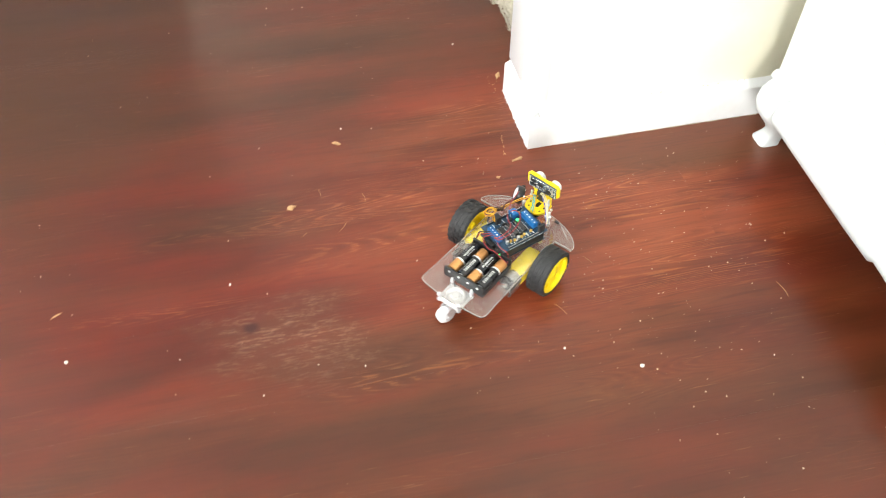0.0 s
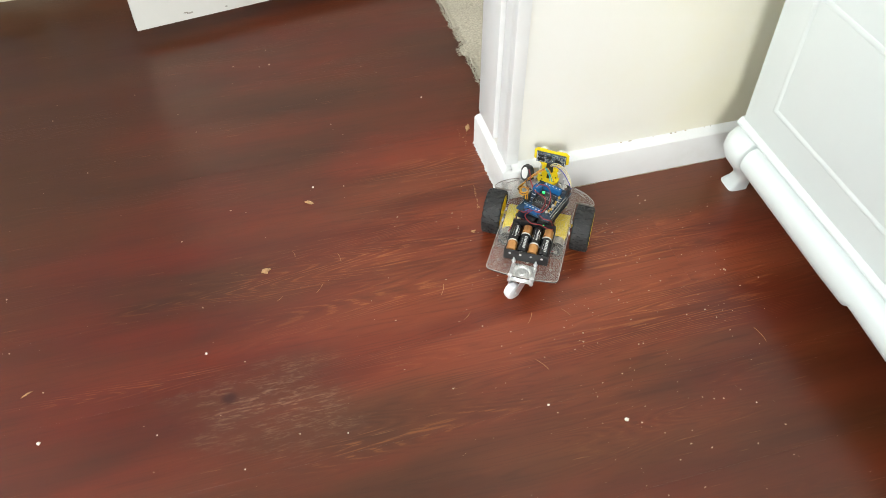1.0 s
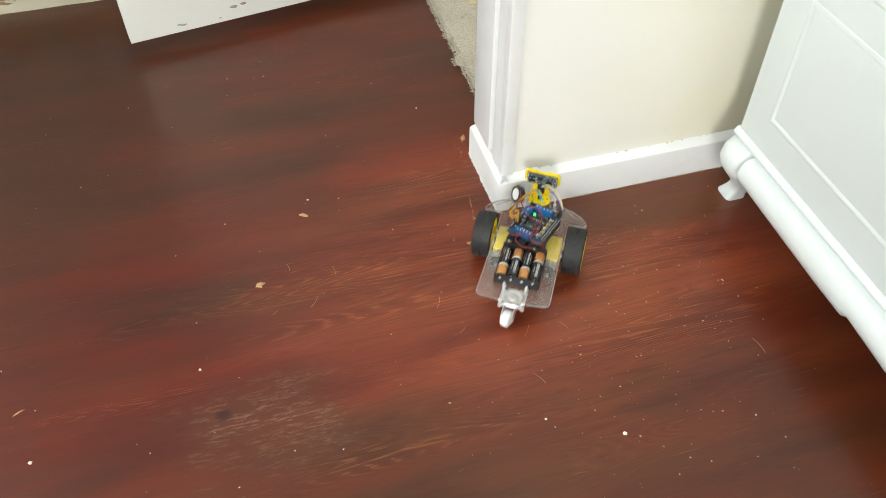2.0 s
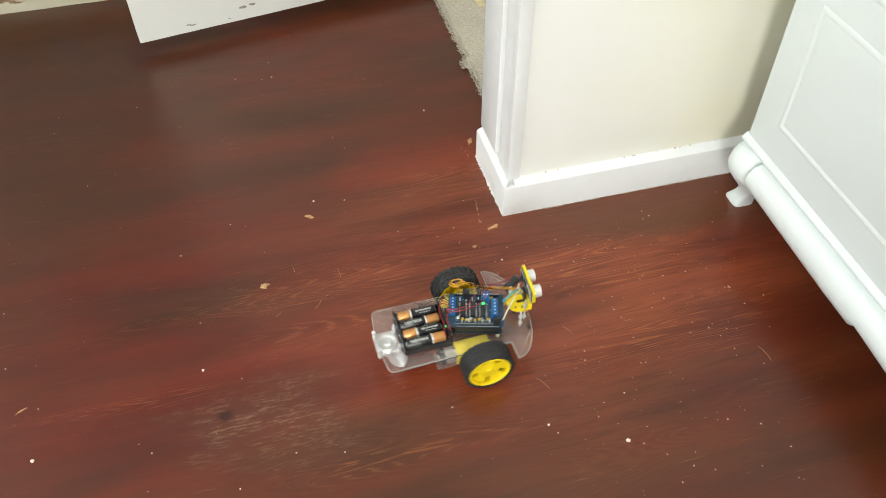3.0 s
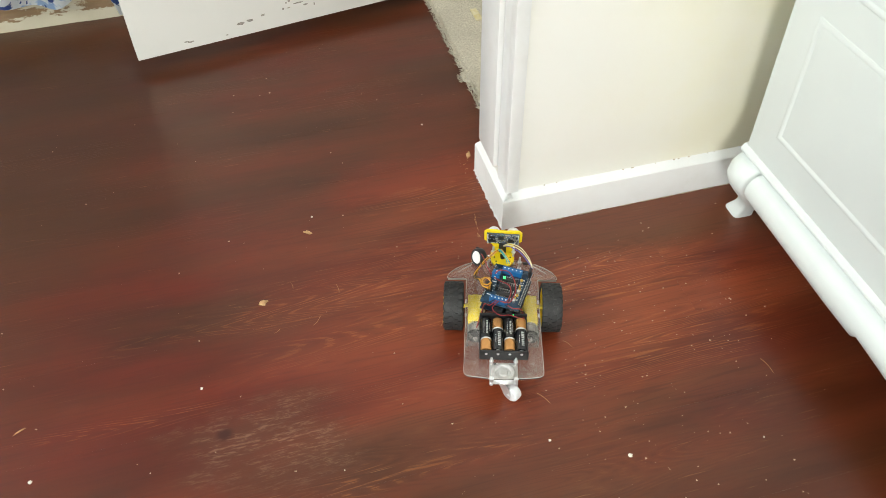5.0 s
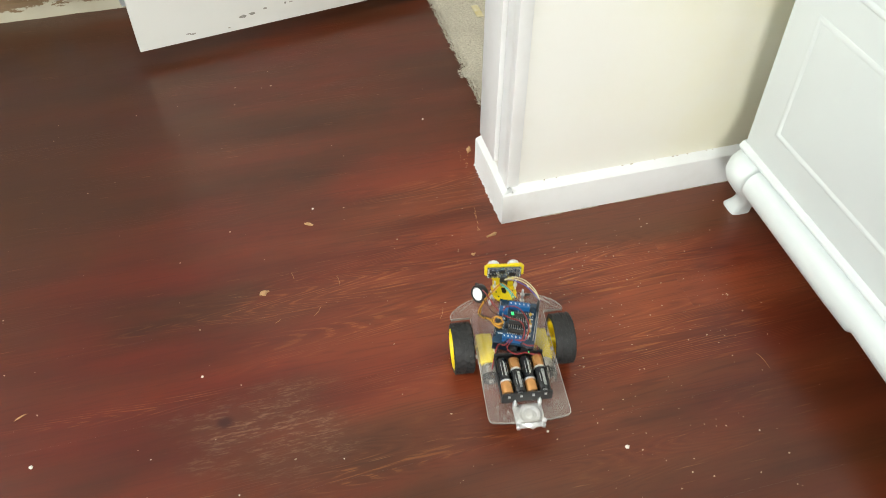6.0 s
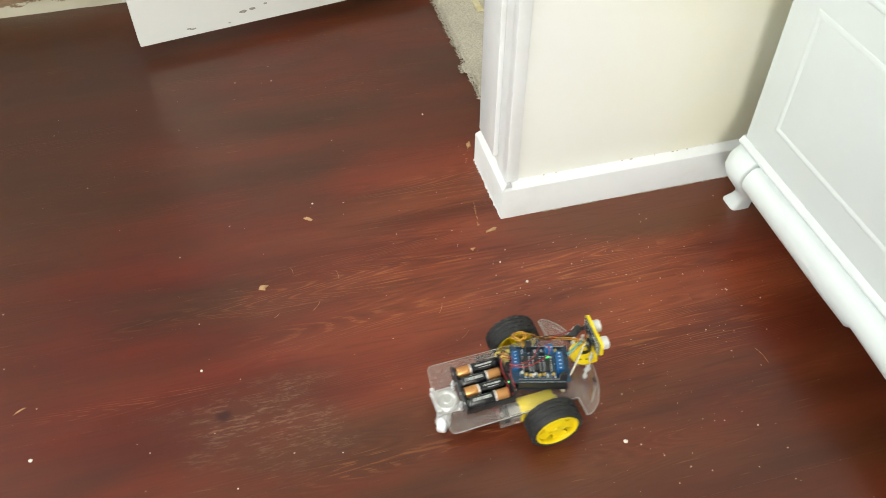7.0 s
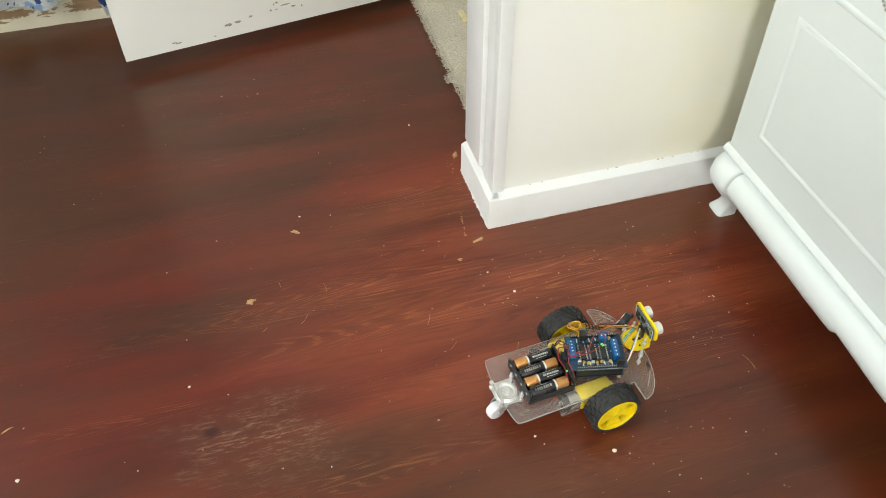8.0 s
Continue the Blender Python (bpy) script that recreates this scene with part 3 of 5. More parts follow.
# ---- the cabinet ----
def build_cabinet():
    ob = holder("cabinet", "white lacquered cabinet with moulded drawers and a bulging base rail", "cabinet", pose(0, 0, 0))
    x0, y0, y1 = 0.6584, -0.42, 0.774
    bm = fresh()
    box(bm, x0, 1.10, y0, y1, 0.128, 0.84, 0.0025)
    part("body", bm, CABINET, ob)
    bm = fresh()
    box(bm, x0 - 0.03, 1.11, y0 - 0.02, y1 + 0.02, 0.841, 0.865, 0.006)
    part("top", bm, CABINET, ob)
    # moulding between the body and the base rail
    bm = fresh()
    sweep(bm, [(x0 + 0.004, 0.1275), (x0 - 0.0015, 0.1290), (x0 - 0.0055, 0.1330), (x0 - 0.0060, 0.1370), (x0 - 0.0035, 0.1410), (x0 - 0.0005, 0.1440), (x0 + 0.004, 0.1445)], y0 - 0.004, y1 + 0.004)
    part("moulding", bm, CABINET, ob)

    def scallop(x, z, y):
        # the lower edge hangs deeper away from the feet and steps up at a cusp
        drop = 0.010 * max(0.0, min(1.0, (0.72 - y) / 0.20)) if y > 0.462 else 0.010 * max(0.0, min(1.0, (0.462 - y) / 0.09))
        low = max(0.0, (0.112 - z) / 0.03)
        return x, z - drop * min(1.0, low)
    bm = fresh()
    rail = [(0.690, 0.128), (0.6500, 0.1280), (0.6430, 0.1240), (0.6375, 0.1160), (0.6352, 0.1060), (0.6362, 0.0970), (0.6410, 0.0890), (0.6480, 0.0850), (0.6560, 0.0845), (0.690, 0.088)]
    sweep(bm, rail, y0 + 0.05, 0.7215, 120, scallop)
    part("base_rail", bm, CABINET, ob, "bulging scalloped base rail")
    # cabriole feet
    for yf, sign in ((0.756, 1), (y0 + 0.018, -1)):
        bm = fresh()
        levels = [(0.000, 0.6880, 0.0235, 0.0172), (0.0025, 0.6878, 0.0235, 0.0174), (0.008, 0.6885, 0.0215, 0.0160), (0.018, 0.6895, 0.0170, 0.0140), (0.030, 0.6890, 0.0115, 0.0142), (0.044, 0.6855, 0.0060, 0.0170),
                  (0.057, 0.679, 0.001, 0.0210), (0.070, 0.674, 0.000, 0.0262), (0.083, 0.669, -0.001, 0.0305), (0.097, 0.667, -0.001, 0.0330), (0.112, 0.668, -0.001, 0.0320),
                  (0.123, 0.671, -0.001, 0.0280), (0.1285, 0.675, -0.001, 0.0230)]
        rings = []
        for z, x, dy, h in levels:
            ring = []
            for k in range(28):
                a = 2 * math.pi * k / 28
                c, s = math.cos(a), math.sin(a)
                e = 0.22 if z < 0.02 else 0.32 if z < 0.05 else 0.42
                ring.append(bm.verts.new((x + h * math.copysign(abs(c) ** (2 * e), c), yf + sign * dy + h * math.copysign(abs(s) ** (2 * e), s), z)))
            rings.append(ring)
        for a, b in zip(rings, rings[1:]):
            for k in range(28):
                bm.faces.new((a[k], a[(k + 1) % 28], b[(k + 1) % 28], b[k]))
        bm.faces.new(rings[0][::-1])
        bm.faces.new(rings[-1])
        part("foot", bm, CABINET, ob, "curved bracket foot", smooth=60)
    for yf in (0.745, y0 + 0.03):
        bm = fresh()
        box(bm, 1.05, 1.09, yf - 0.02, yf + 0.02, 0.0, 0.1285, 0.003)
        part("foot", bm, CABINET, ob)
    # drawer fronts with a raised moulding frame
    for za, zb in ((0.194, 0.380), (0.424, 0.600), (0.644, 0.815)):
        bm = fresh()
        ya, yb = y0 + 0.05, 0.7229
        ring = [(ya, za), (yb, za), (yb, zb), (ya, zb)]
        steps = [(0.0, 0.0), (0.0014, 0.0010), (0.0042, 0.0018), (0.0070, 0.0010), (0.0082, 0.0004), (0.0095, 0.0)]
        loops = []
        for inset, proud in steps:
            loops.append([bm.verts.new((x0 - proud - 0.0002, ya + inset if y == ya else yb - inset, za + inset if z == za else zb - inset)) for y, z in ring])
        for a, b in zip(loops, loops[1:]):
            for k in range(4):
                bm.faces.new((a[k], a[(k + 1) % 4], b[(k + 1) % 4], b[k]))
        part("drawer_moulding", bm, CABINET, ob)
        for yh in (0.555, -0.20):
            if za < 0.4:
                continue
            handle = []
            zc = (za + zb) / 2 - 0.045 if za < 0.6 else (za + zb) / 2
            bm = fresh()
            lathe(bm, [(0, 0.0045), (0.030, 0.0045), (0.036, 0.003), (0.040, 0.0002)], Matrix.Translation((x0 - 0.0002, yh, zc)) @ pose(0, 0, 0, 0, -90, 0) @ Matrix.Diagonal((0.55, 1.5, 1, 1)), 40)
            plate = part("handle_plate", bm, CABINET, ob, "white oval handle plate with a beaded rim")
            for k in range(40):
                a = 2 * math.pi * k / 40
                bm = fresh()
                bmesh.ops.create_icosphere(bm, subdivisions=1, radius=0.0018)
                bmesh.ops.translate(bm, verts=bm.verts, vec=(x0 - 0.0035, yh + 0.056 * math.cos(a), zc + 0.0205 * math.sin(a)))
                handle.append(bm)
            whole = fresh()
            for b in handle:
                tmp = bpy.data.meshes.new("bead")
                b.to_mesh(tmp)
                b.free()
                whole.from_mesh(tmp)
                bpy.data.meshes.remove(tmp)
            part("beading", whole, BARE_CHIP, plate, "row of darkened beads")
    return ob


build_cabinet()


# ---- the robot car ----
def arc(cx, cy, rx, ry, a0, a1, n):
    return [(cx + rx * math.cos(radians(a0 + (a1 - a0) * k / n)), cy + ry * math.sin(radians(a0 + (a1 - a0) * k / n))) for k in range(n + 1)]


def plate_outline():
    half = [(0.0, -0.1275), (0.020, -0.1266), (0.0385, -0.1246), (0.0462, -0.1232), (0.0495, -0.1210), (0.0507, -0.1170), (0.0500, -0.060), (0.0497, -0.045), (0.0497, 0.0385), (0.0505, 0.0398)]
    half += [(0.0740, 0.0398), (0.0764, 0.0415)]
    half += [(0.0764 * math.cos(radians(a)), 0.0408 + 0.0362 * math.sin(radians(a)) ** 1.12) for a in (6, 14, 23, 32, 42, 52, 62, 72, 81)]
    return half + [(0.0, 0.0770)] + [(-x, y) for x, y in half[:0:-1]]


PLATE_Z0, PLATE_Z1 = 0.0428, 0.0458
WHEEL_X, WHEEL_R = 0.0662, 0.0340


def build_wheel(parent, side):
    """side: 1 where the outer face looks along +x."""
    hub = new("wheel")
    hub.parent = parent
    hub.empty_display_size = 0.03
    turn = Matrix.Rotation(math.radians(90), 4, "Y") if side > 0 else Matrix.Rotation(math.radians(-90), 4, "Y")
    bm = fresh()
    lathe(bm, [(0.0276, -0.0131), (0.0294, -0.0134), (0.0308, -0.0128), (0.0321, -0.0110), (0.0325, -0.0085), (0.0325, 0.0085), (0.0321, 0.0110), (0.0308, 0.0128), (0.0294, 0.0134), (0.0276, 0.0131), (0.0272, 0.0118),
               (0.0272, -0.0118), (0.0276, -0.0131)], turn, 56)
    # block tread: staggered shoulder lugs that wrap over the edge, and slanted lugs along the middle
    for k in range(22):
        for row in (-1, 1):
            a = 360 / 22 * (k + (0.5 if row > 0 else 0))
            box(bm, -0.0010, 0.0011, -0.0030, 0.0030, -0.0028, 0.0026, 0.0, turn @ pose(0, 0, 0, 0, 0, a) @ pose(0.0325, 0, row * 0.0092, -10 * row, 0, 0))
            box(bm, -0.0010, 0.0006, -0.0028, 0.0028, -0.0016, 0.0016, 0.0, turn @ pose(0, 0, 0, 0, 0, a) @ pose(0.0313, 0, row * 0.0122, 0, -48 * row, 0))
            box(bm, -0.0010, 0.0011, -0.0030, 0.0030, -0.0024, 0.0024, 0.0, turn @ pose(0, 0, 0, 0, 0, a + 6) @ pose(0.0325, 0, row * 0.0032, 16 * row, 0, 0))
    part("tyre", bm, RUBBER, hub, "black rubber tyre with a block tread", smooth=30)
    bm = fresh()
    # drum of the rim, then the face with slots between broad spokes
    lathe(bm, [(0.0274, -0.0122), (0.0274, 0.0130), (0.0262, 0.0137), (0.0242, 0.0131), (0.0234, 0.0108), (0.0240, 0.0080), (0.0240, -0.0122), (0.0274, -0.0122)], turn, 56)
    lathe(bm, [(0.0, 0.0116), (0.0032, 0.0116), (0.0040, 0.0106), (0.0060, 0.0098), (0.0130, 0.0088), (0.0150, 0.0082), (0.0150, 0.0052), (0.0060, 0.0050), (0.0055, -0.0100), (0.0, -0.0100)], turn, 40)
    for k in range(5):
        mid = 72 * k
        outer, inner = arc(0, 0, 0.0246, 0.0246, mid - 25, mid + 25, 6), arc(0, 0, 0.0140, 0.0140, mid + 25, mid - 25, 6)
        made = slab(bm, outer + inner, 0.0054, 0.0084)
        bmesh.ops.transform(bm, matrix=turn, verts=made)
    part("rim", bm, YELLOW, hub, "yellow plastic rim with five slots")
    return hub


def build_motor(parent, side):
    ob = new("gear_motor")
    ob.parent = parent
    ob.empty_display_size = 0.02
    cx = 0.0364 * side
    bm = fresh()
    box(bm, cx - 0.0105, cx + 0.0105, -0.0330, 0.0125, 0.0208, 0.0422, 0.0012)
    box(bm, cx - 0.0040, cx + 0.0040, 0.0120, 0.0172, 0.0275, 0.0375, 0.0010)
    rod(bm, 0.0026, 0.0, 0.024, Matrix.Translation((cx, 0, 0.0340)) @ pose(0, 0, 0, 0, 90 * side, 0), 16)
    part("gearbox", bm, PALE_YELLOW, ob, "pale yellow plastic gearbox")
    bm = fresh()
    rod(bm, 0.0100, -0.0535, -0.0330, Matrix.Translation((cx, 0, 0.0318)) @ pose(0, 0, 0, -90, 0, 0), 28, 0.001)
    rod(bm, 0.0030, 0.0535, 0.0570, Matrix.Translation((cx, 0, 0.0318)) @ pose(0, 0, 0, 90, 0, 0), 16)
    part("motor_can", bm, DARK_STEEL, ob, "dull grey motor can")
    bm = fresh()
    rod(bm, 0.0104, 0.0470, 0.0545, Matrix.Translation((cx, 0, 0.0318)) @ pose(0, 0, 0, 90, 0, 0), 28, 0.001)
    part("end_cap", bm, BLACK, ob, "dark motor end cap")
    bm = fresh()
    box(bm, cx - 0.0112, cx + 0.0112, -0.0600, -0.0340, 0.0212, 0.0224, 0.0004)
    box(bm, cx + side * 0.0106 - 0.0008, cx + side * 0.0106 + 0.0008, -0.0600, -0.0340, 0.0212, 0.0420, 0.0004)
    strap = part("strap", bm, ACRYLIC, ob, "clear plastic retaining strap")
    strap.visible_shadow = False
    for y in (-0.018, 0.006):
        bm = fresh()
        rod(bm, 0.0026, 0.0, 0.0022, Matrix.Translation((cx + side * 0.0122, y, 0.0365)) @ pose(0, 0, 0, 0, 90 * side, 0), 8)
        part("screw", bm, STEEL, ob)
    return ob


def build_battery(parent, x, copper_ahead):
    """One round cell; the copper end points ahead or back."""
    ob = new("battery")
    ob.parent = parent
    ob.empty_display_size = 0.01
    ob.matrix_basis = pose(x, -0.0682, 0.0567, 0, 0, 0 if copper_ahead else 180)
    lie = pose(0, 0, 0, -90, 0, 0)
    bm = fresh()
    lathe(bm, [(0, -0.0251), (0.0050, -0.0251), (0.0066, -0.0249), (0.0071, -0.0241), (0.0071, 0.0072), (0.0, 0.0072)], lie, 28)
    part("wrap", bm, CELL_BLACK, ob, "black battery wrap")
    bm = fresh()
    lathe(bm, [(0, 0.0090), (0.0071, 0.0090), (0.0071, 0.0243), (0.0066, 0.0251), (0.0045, 0.0251), (0, 0.0251)], lie, 28)
    part("copper_end", bm, COPPER, ob, "copper-coloured battery end")
    bm = fresh()
    lathe(bm, [(0.0068, 0.0070), (0.00725, 0.0070), (0.00725, 0.0092), (0.0068, 0.0092)], lie, 28)
    part("ring", bm, STEEL, ob, "silver ring")
    bm = fresh()
    rod(bm, 0.0027, 0.0250, 0.0264, lie, 16, 0.0004)
    part("terminal", bm, STEEL, ob)
    bm = fresh()
    rod(bm, 0.0042, -0.0257, -0.0250, lie, 16)
    part("terminal", bm, STEEL, ob)
    # print on the wrap as plain bars
    rows = ((76, -0.0200, 0.0030, 0.0019, 8), (112, -0.0150, -0.0020, 0.0003, 5)) if copper_ahead else ((100, -0.0195, 0.0020, 0.0012, 9), (66, -0.0180, 0.0010, 0.00035, 6), (126, -0.0170, -0.0020, 0.0004, 5))
    for a, y0, y1, h, pieces in rows:
        bm = fresh()
        half = math.degrees(h / 0.0071)
        for k in range(pieces):
            ya = y0 + (y1 - y0) * k / pieces
            yb = ya + (y1 - y0) / pieces * (0.74 if k % 3 else 0.60)
            pts = [[bm.verts.new((0.00718 * math.cos(radians(b)), y, 0.00718 * math.sin(radians(b)))) for b in (a - half, a, a + half)] for y in (ya, yb)]
            for i in range(2):
                bm.faces.new((pts[0][i], pts[0][i + 1], pts[1][i + 1], pts[1][i]))
        bmesh.ops.solidify(bm, geom=bm.faces[:], thickness=-0.00006)
        part("print_bar", bm, BRIGHT, ob, "light grey print bars", "stuff", smooth=0)
    return ob


def build_electronics(car):
    # the two stacked boards sit turned on the plate
    turn = pose(0.0045, 0.0035, 0.0, 0, 0, -18)
    lx, ly = 0.0265, 0.0343

    def at(x, y, z=0.0):
        return turn @ Vector((x, y, z))
    bm = fresh()
    box(bm, -lx, lx, -ly, ly, 0.0545, 0.0561, 0.0004, turn)
    lower = part("lower_board", bm, BOARD_DARK, car, "dark microcontroller board")
    bm = fresh()
    for sx in (-1, 1):
        box(bm, sx * 0.0240 - 0.0013, sx * 0.0240 + 0.0013, -0.026, 0.032, 0.0561, 0.0687, 0.0003, turn)
        part("header", bm, BLACK, lower, "black pin header")
        bm = fresh()
    box(bm, -0.006, 0.006, -ly - 0.006, -ly + 0.010, 0.0561, 0.0660, 0.0006, turn)
    part("usb_socket", bm, BLACK, lower)
    bm = fresh()
    box(bm, 0.0105, 0.0195, -ly - 0.0030, -ly + 0.0105, 0.0561, 0.0668, 0.0008, turn)
    part("power_socket", bm, BLACK, lower, "black power socket")
    for sx, sy in ((-0.022, -0.030), (0.022, -0.030), (-0.022, 0.030), (0.022, 0.030)):
        bm = fresh()
        rod(bm, 0.0026, PLATE_Z1, 0.0545, Matrix.Translation(at(sx, sy)), 12)
        part("spacer", bm, CREAM_WIRE, lower, "pale plastic spacer")
    bm = fresh()
    box(bm, -lx, lx, -ly, ly + 0.0030, 0.0688, 0.0704, 0.0004, turn)
    shield = part("motor_shield", bm, BOARD_BLUE, car, "blue motor driver board")
    top = 0.0704
    for name, x0, x1, y0, y1, h in (("rear", -0.0145, 0.0100, -0.0325, -0.0250, 0.0085), ("front", -0.0130, 0.0145, 0.0215, 0.0292, 0.0088), ("small", -0.0240, -0.0130, 0.0090, 0.0185, 0.0095)):
        bm = fresh()
        box(bm, x0, x1, y0, y1, top, top + h, 0.0008, turn)
        count = 5 if name != "small" else 2
        block = part("terminal_block", bm, TERMINAL_BLUE, shield, "blue screw terminal block")
        for k in range(count):
            bm = fresh()
            if name == "small":
                c = at((x0 + x1) / 2, y0 + (y1 - y0) * (k + 0.5) / count, top + h - 0.0006)
            else:
                c = at(x0 + (x1 - x0) * (k + 0.5) / count, (y0 + y1) / 2, top + h - 0.0006)
            rod(bm, 0.0010, 0.0, 0.0009, Matrix.Translation(c), 12)
            part("screw", bm, STEEL, block)
    for y in (-0.0155, -0.0025, 0.0105):
        bm = fresh()
        box(bm, -0.0095, 0.0125, y - 0.0032, y + 0.0032, top + 0.0010, top + 0.0046, 0.0004, turn)
        chip = part("chip", bm, BLACK, shield, "black driver chip")
        bm = fresh()
        for k in range(8):
            for s in (-1, 1):
                box(bm, -0.0085 + 0.00285 * k - 0.0006, -0.0085 + 0.00285 * k + 0.0006, y + s * 0.0043 - 0.0008, y + s * 0.0043 + 0.0008, top, top + 0.0034, 0.0, turn)
        part("pins", bm, SOLDER, chip, kind="stuff")
    rng = random.Random(12)
    for k in range(9):
        x, y = rng.choice((-0.019, 0.0165, 0.018)), -0.022 + 0.0055 * k
        bm = fresh()
        if k % 3 == 0:
            rod(bm, 0.0023, top, top + 0.0060, Matrix.Translation(at(x, y)), 16, 0.0005)
            part("capacitor", bm, SOLDER, shield, "silver capacitor")
        else:
            rod(bm, 0.0019, top, top + 0.0042, Matrix.Translation(at(x, y)), 12, 0.0012)
            part("capacitor", bm, GOLD_PART, shield, "yellow ceramic capacitor")
    for sx in (-1, 1):
        bm = fresh()
        box(bm, sx * 0.0244 - 0.0012, sx * 0.0244 + 0.0012, -0.026, 0.032, top, top + 0.0022, 0.0002, turn)
        strip = part("header_strip", bm, BOARD_DARK, shield)
        bm = fresh()
        for k in range(22):
            box(bm, sx * 0.0244 - 0.0006, sx * 0.0244 + 0.0006, -0.025 + 0.00265 * k - 0.0005, -0.025 + 0.00265 * k + 0.0005, top + 0.0021, top + 0.0030, 0.0, turn)
        part("pins", bm, SOLDER, strip, kind="stuff")
    bm = fresh()
    for k in range(5):
        box(bm, 0.0140 + 0.0006 * (k % 2), 0.0205, -0.018 + 0.009 * k, -0.0165 + 0.009 * k, top, top + 0.0003, 0.0, turn)
        box(bm, -0.0215, -0.0150, -0.020 + 0.008 * k, -0.0188 + 0.008 * k, top, top + 0.0003, 0.0, turn)
    for k in range(46):
        # short strokes of print and solder pads between the parts
        x, y = rng.choice((rng.uniform(-0.021, -0.012), rng.uniform(0.0135, 0.0215), rng.uniform(-0.010, 0.0125))), rng.uniform(-0.023, 0.022)
        box(bm, x - rng.uniform(0.0003, 0.0011), x + 0.0004, y - 0.00025, y + rng.uniform(0.0002, 0.0009), top, top + 0.0003, 0.0, turn)
    for k in range(20):
        box(bm, 0.0262, 0.0268 + 0.0003 * (k % 3), -0.025 + 0.0028 * k, -0.0238 + 0.0028 * k, top, top + 0.0003, 0.0, turn)
    part("print_bar", bm, BRIGHT, shield, "white printed bars", "stuff", smooth=0)
    for x, y in ((0.0160, -0.0205), (0.0150, 0.0035), (-0.0120, -0.0070), (-0.0135, 0.0045)):
        bm = fresh()
        box(bm, x - 0.0010, x + 0.0010, y - 0.0034, y + 0.0034, top, top + 0.0042, 0.0003, turn)
        part("resistor_network", bm, BLACK, shield, "black resistor strip")
    bm = fresh()
    box(bm, 0.0000, 0.0036, 0.0138, 0.0173, 0.0752, 0.0774, 0.0008)
    part("indicator_lamp", bm, LED, shield, "lit green indicator lamp")
    bm = fresh()
    box(bm, 0.0121, 0.0136, -0.0390, -0.0376, 0.0610, 0.0636, 0.0003)
    part("indicator_lamp", bm, LED, lower, "lit green indicator lamp")
    bm = fresh()
    box(bm, -0.0045, 0.0045, -0.0040, 0.0040, top + 0.0002, top + 0.0125, 0.0005, turn @ pose(-0.0215, -0.0115, 0))
    part("plug", bm, BLACK, shield, "black cable plug")
    bm = fresh()
    box(bm, -0.0016, 0.0016, -0.0045, 0.0045, top + 0.002, top + 0.0145, 0.0005, turn @ pose(0.0244, 0.0275, 0, 0, 0, 0))
    part("plug", bm, BLACK, shield, "black cable plug")


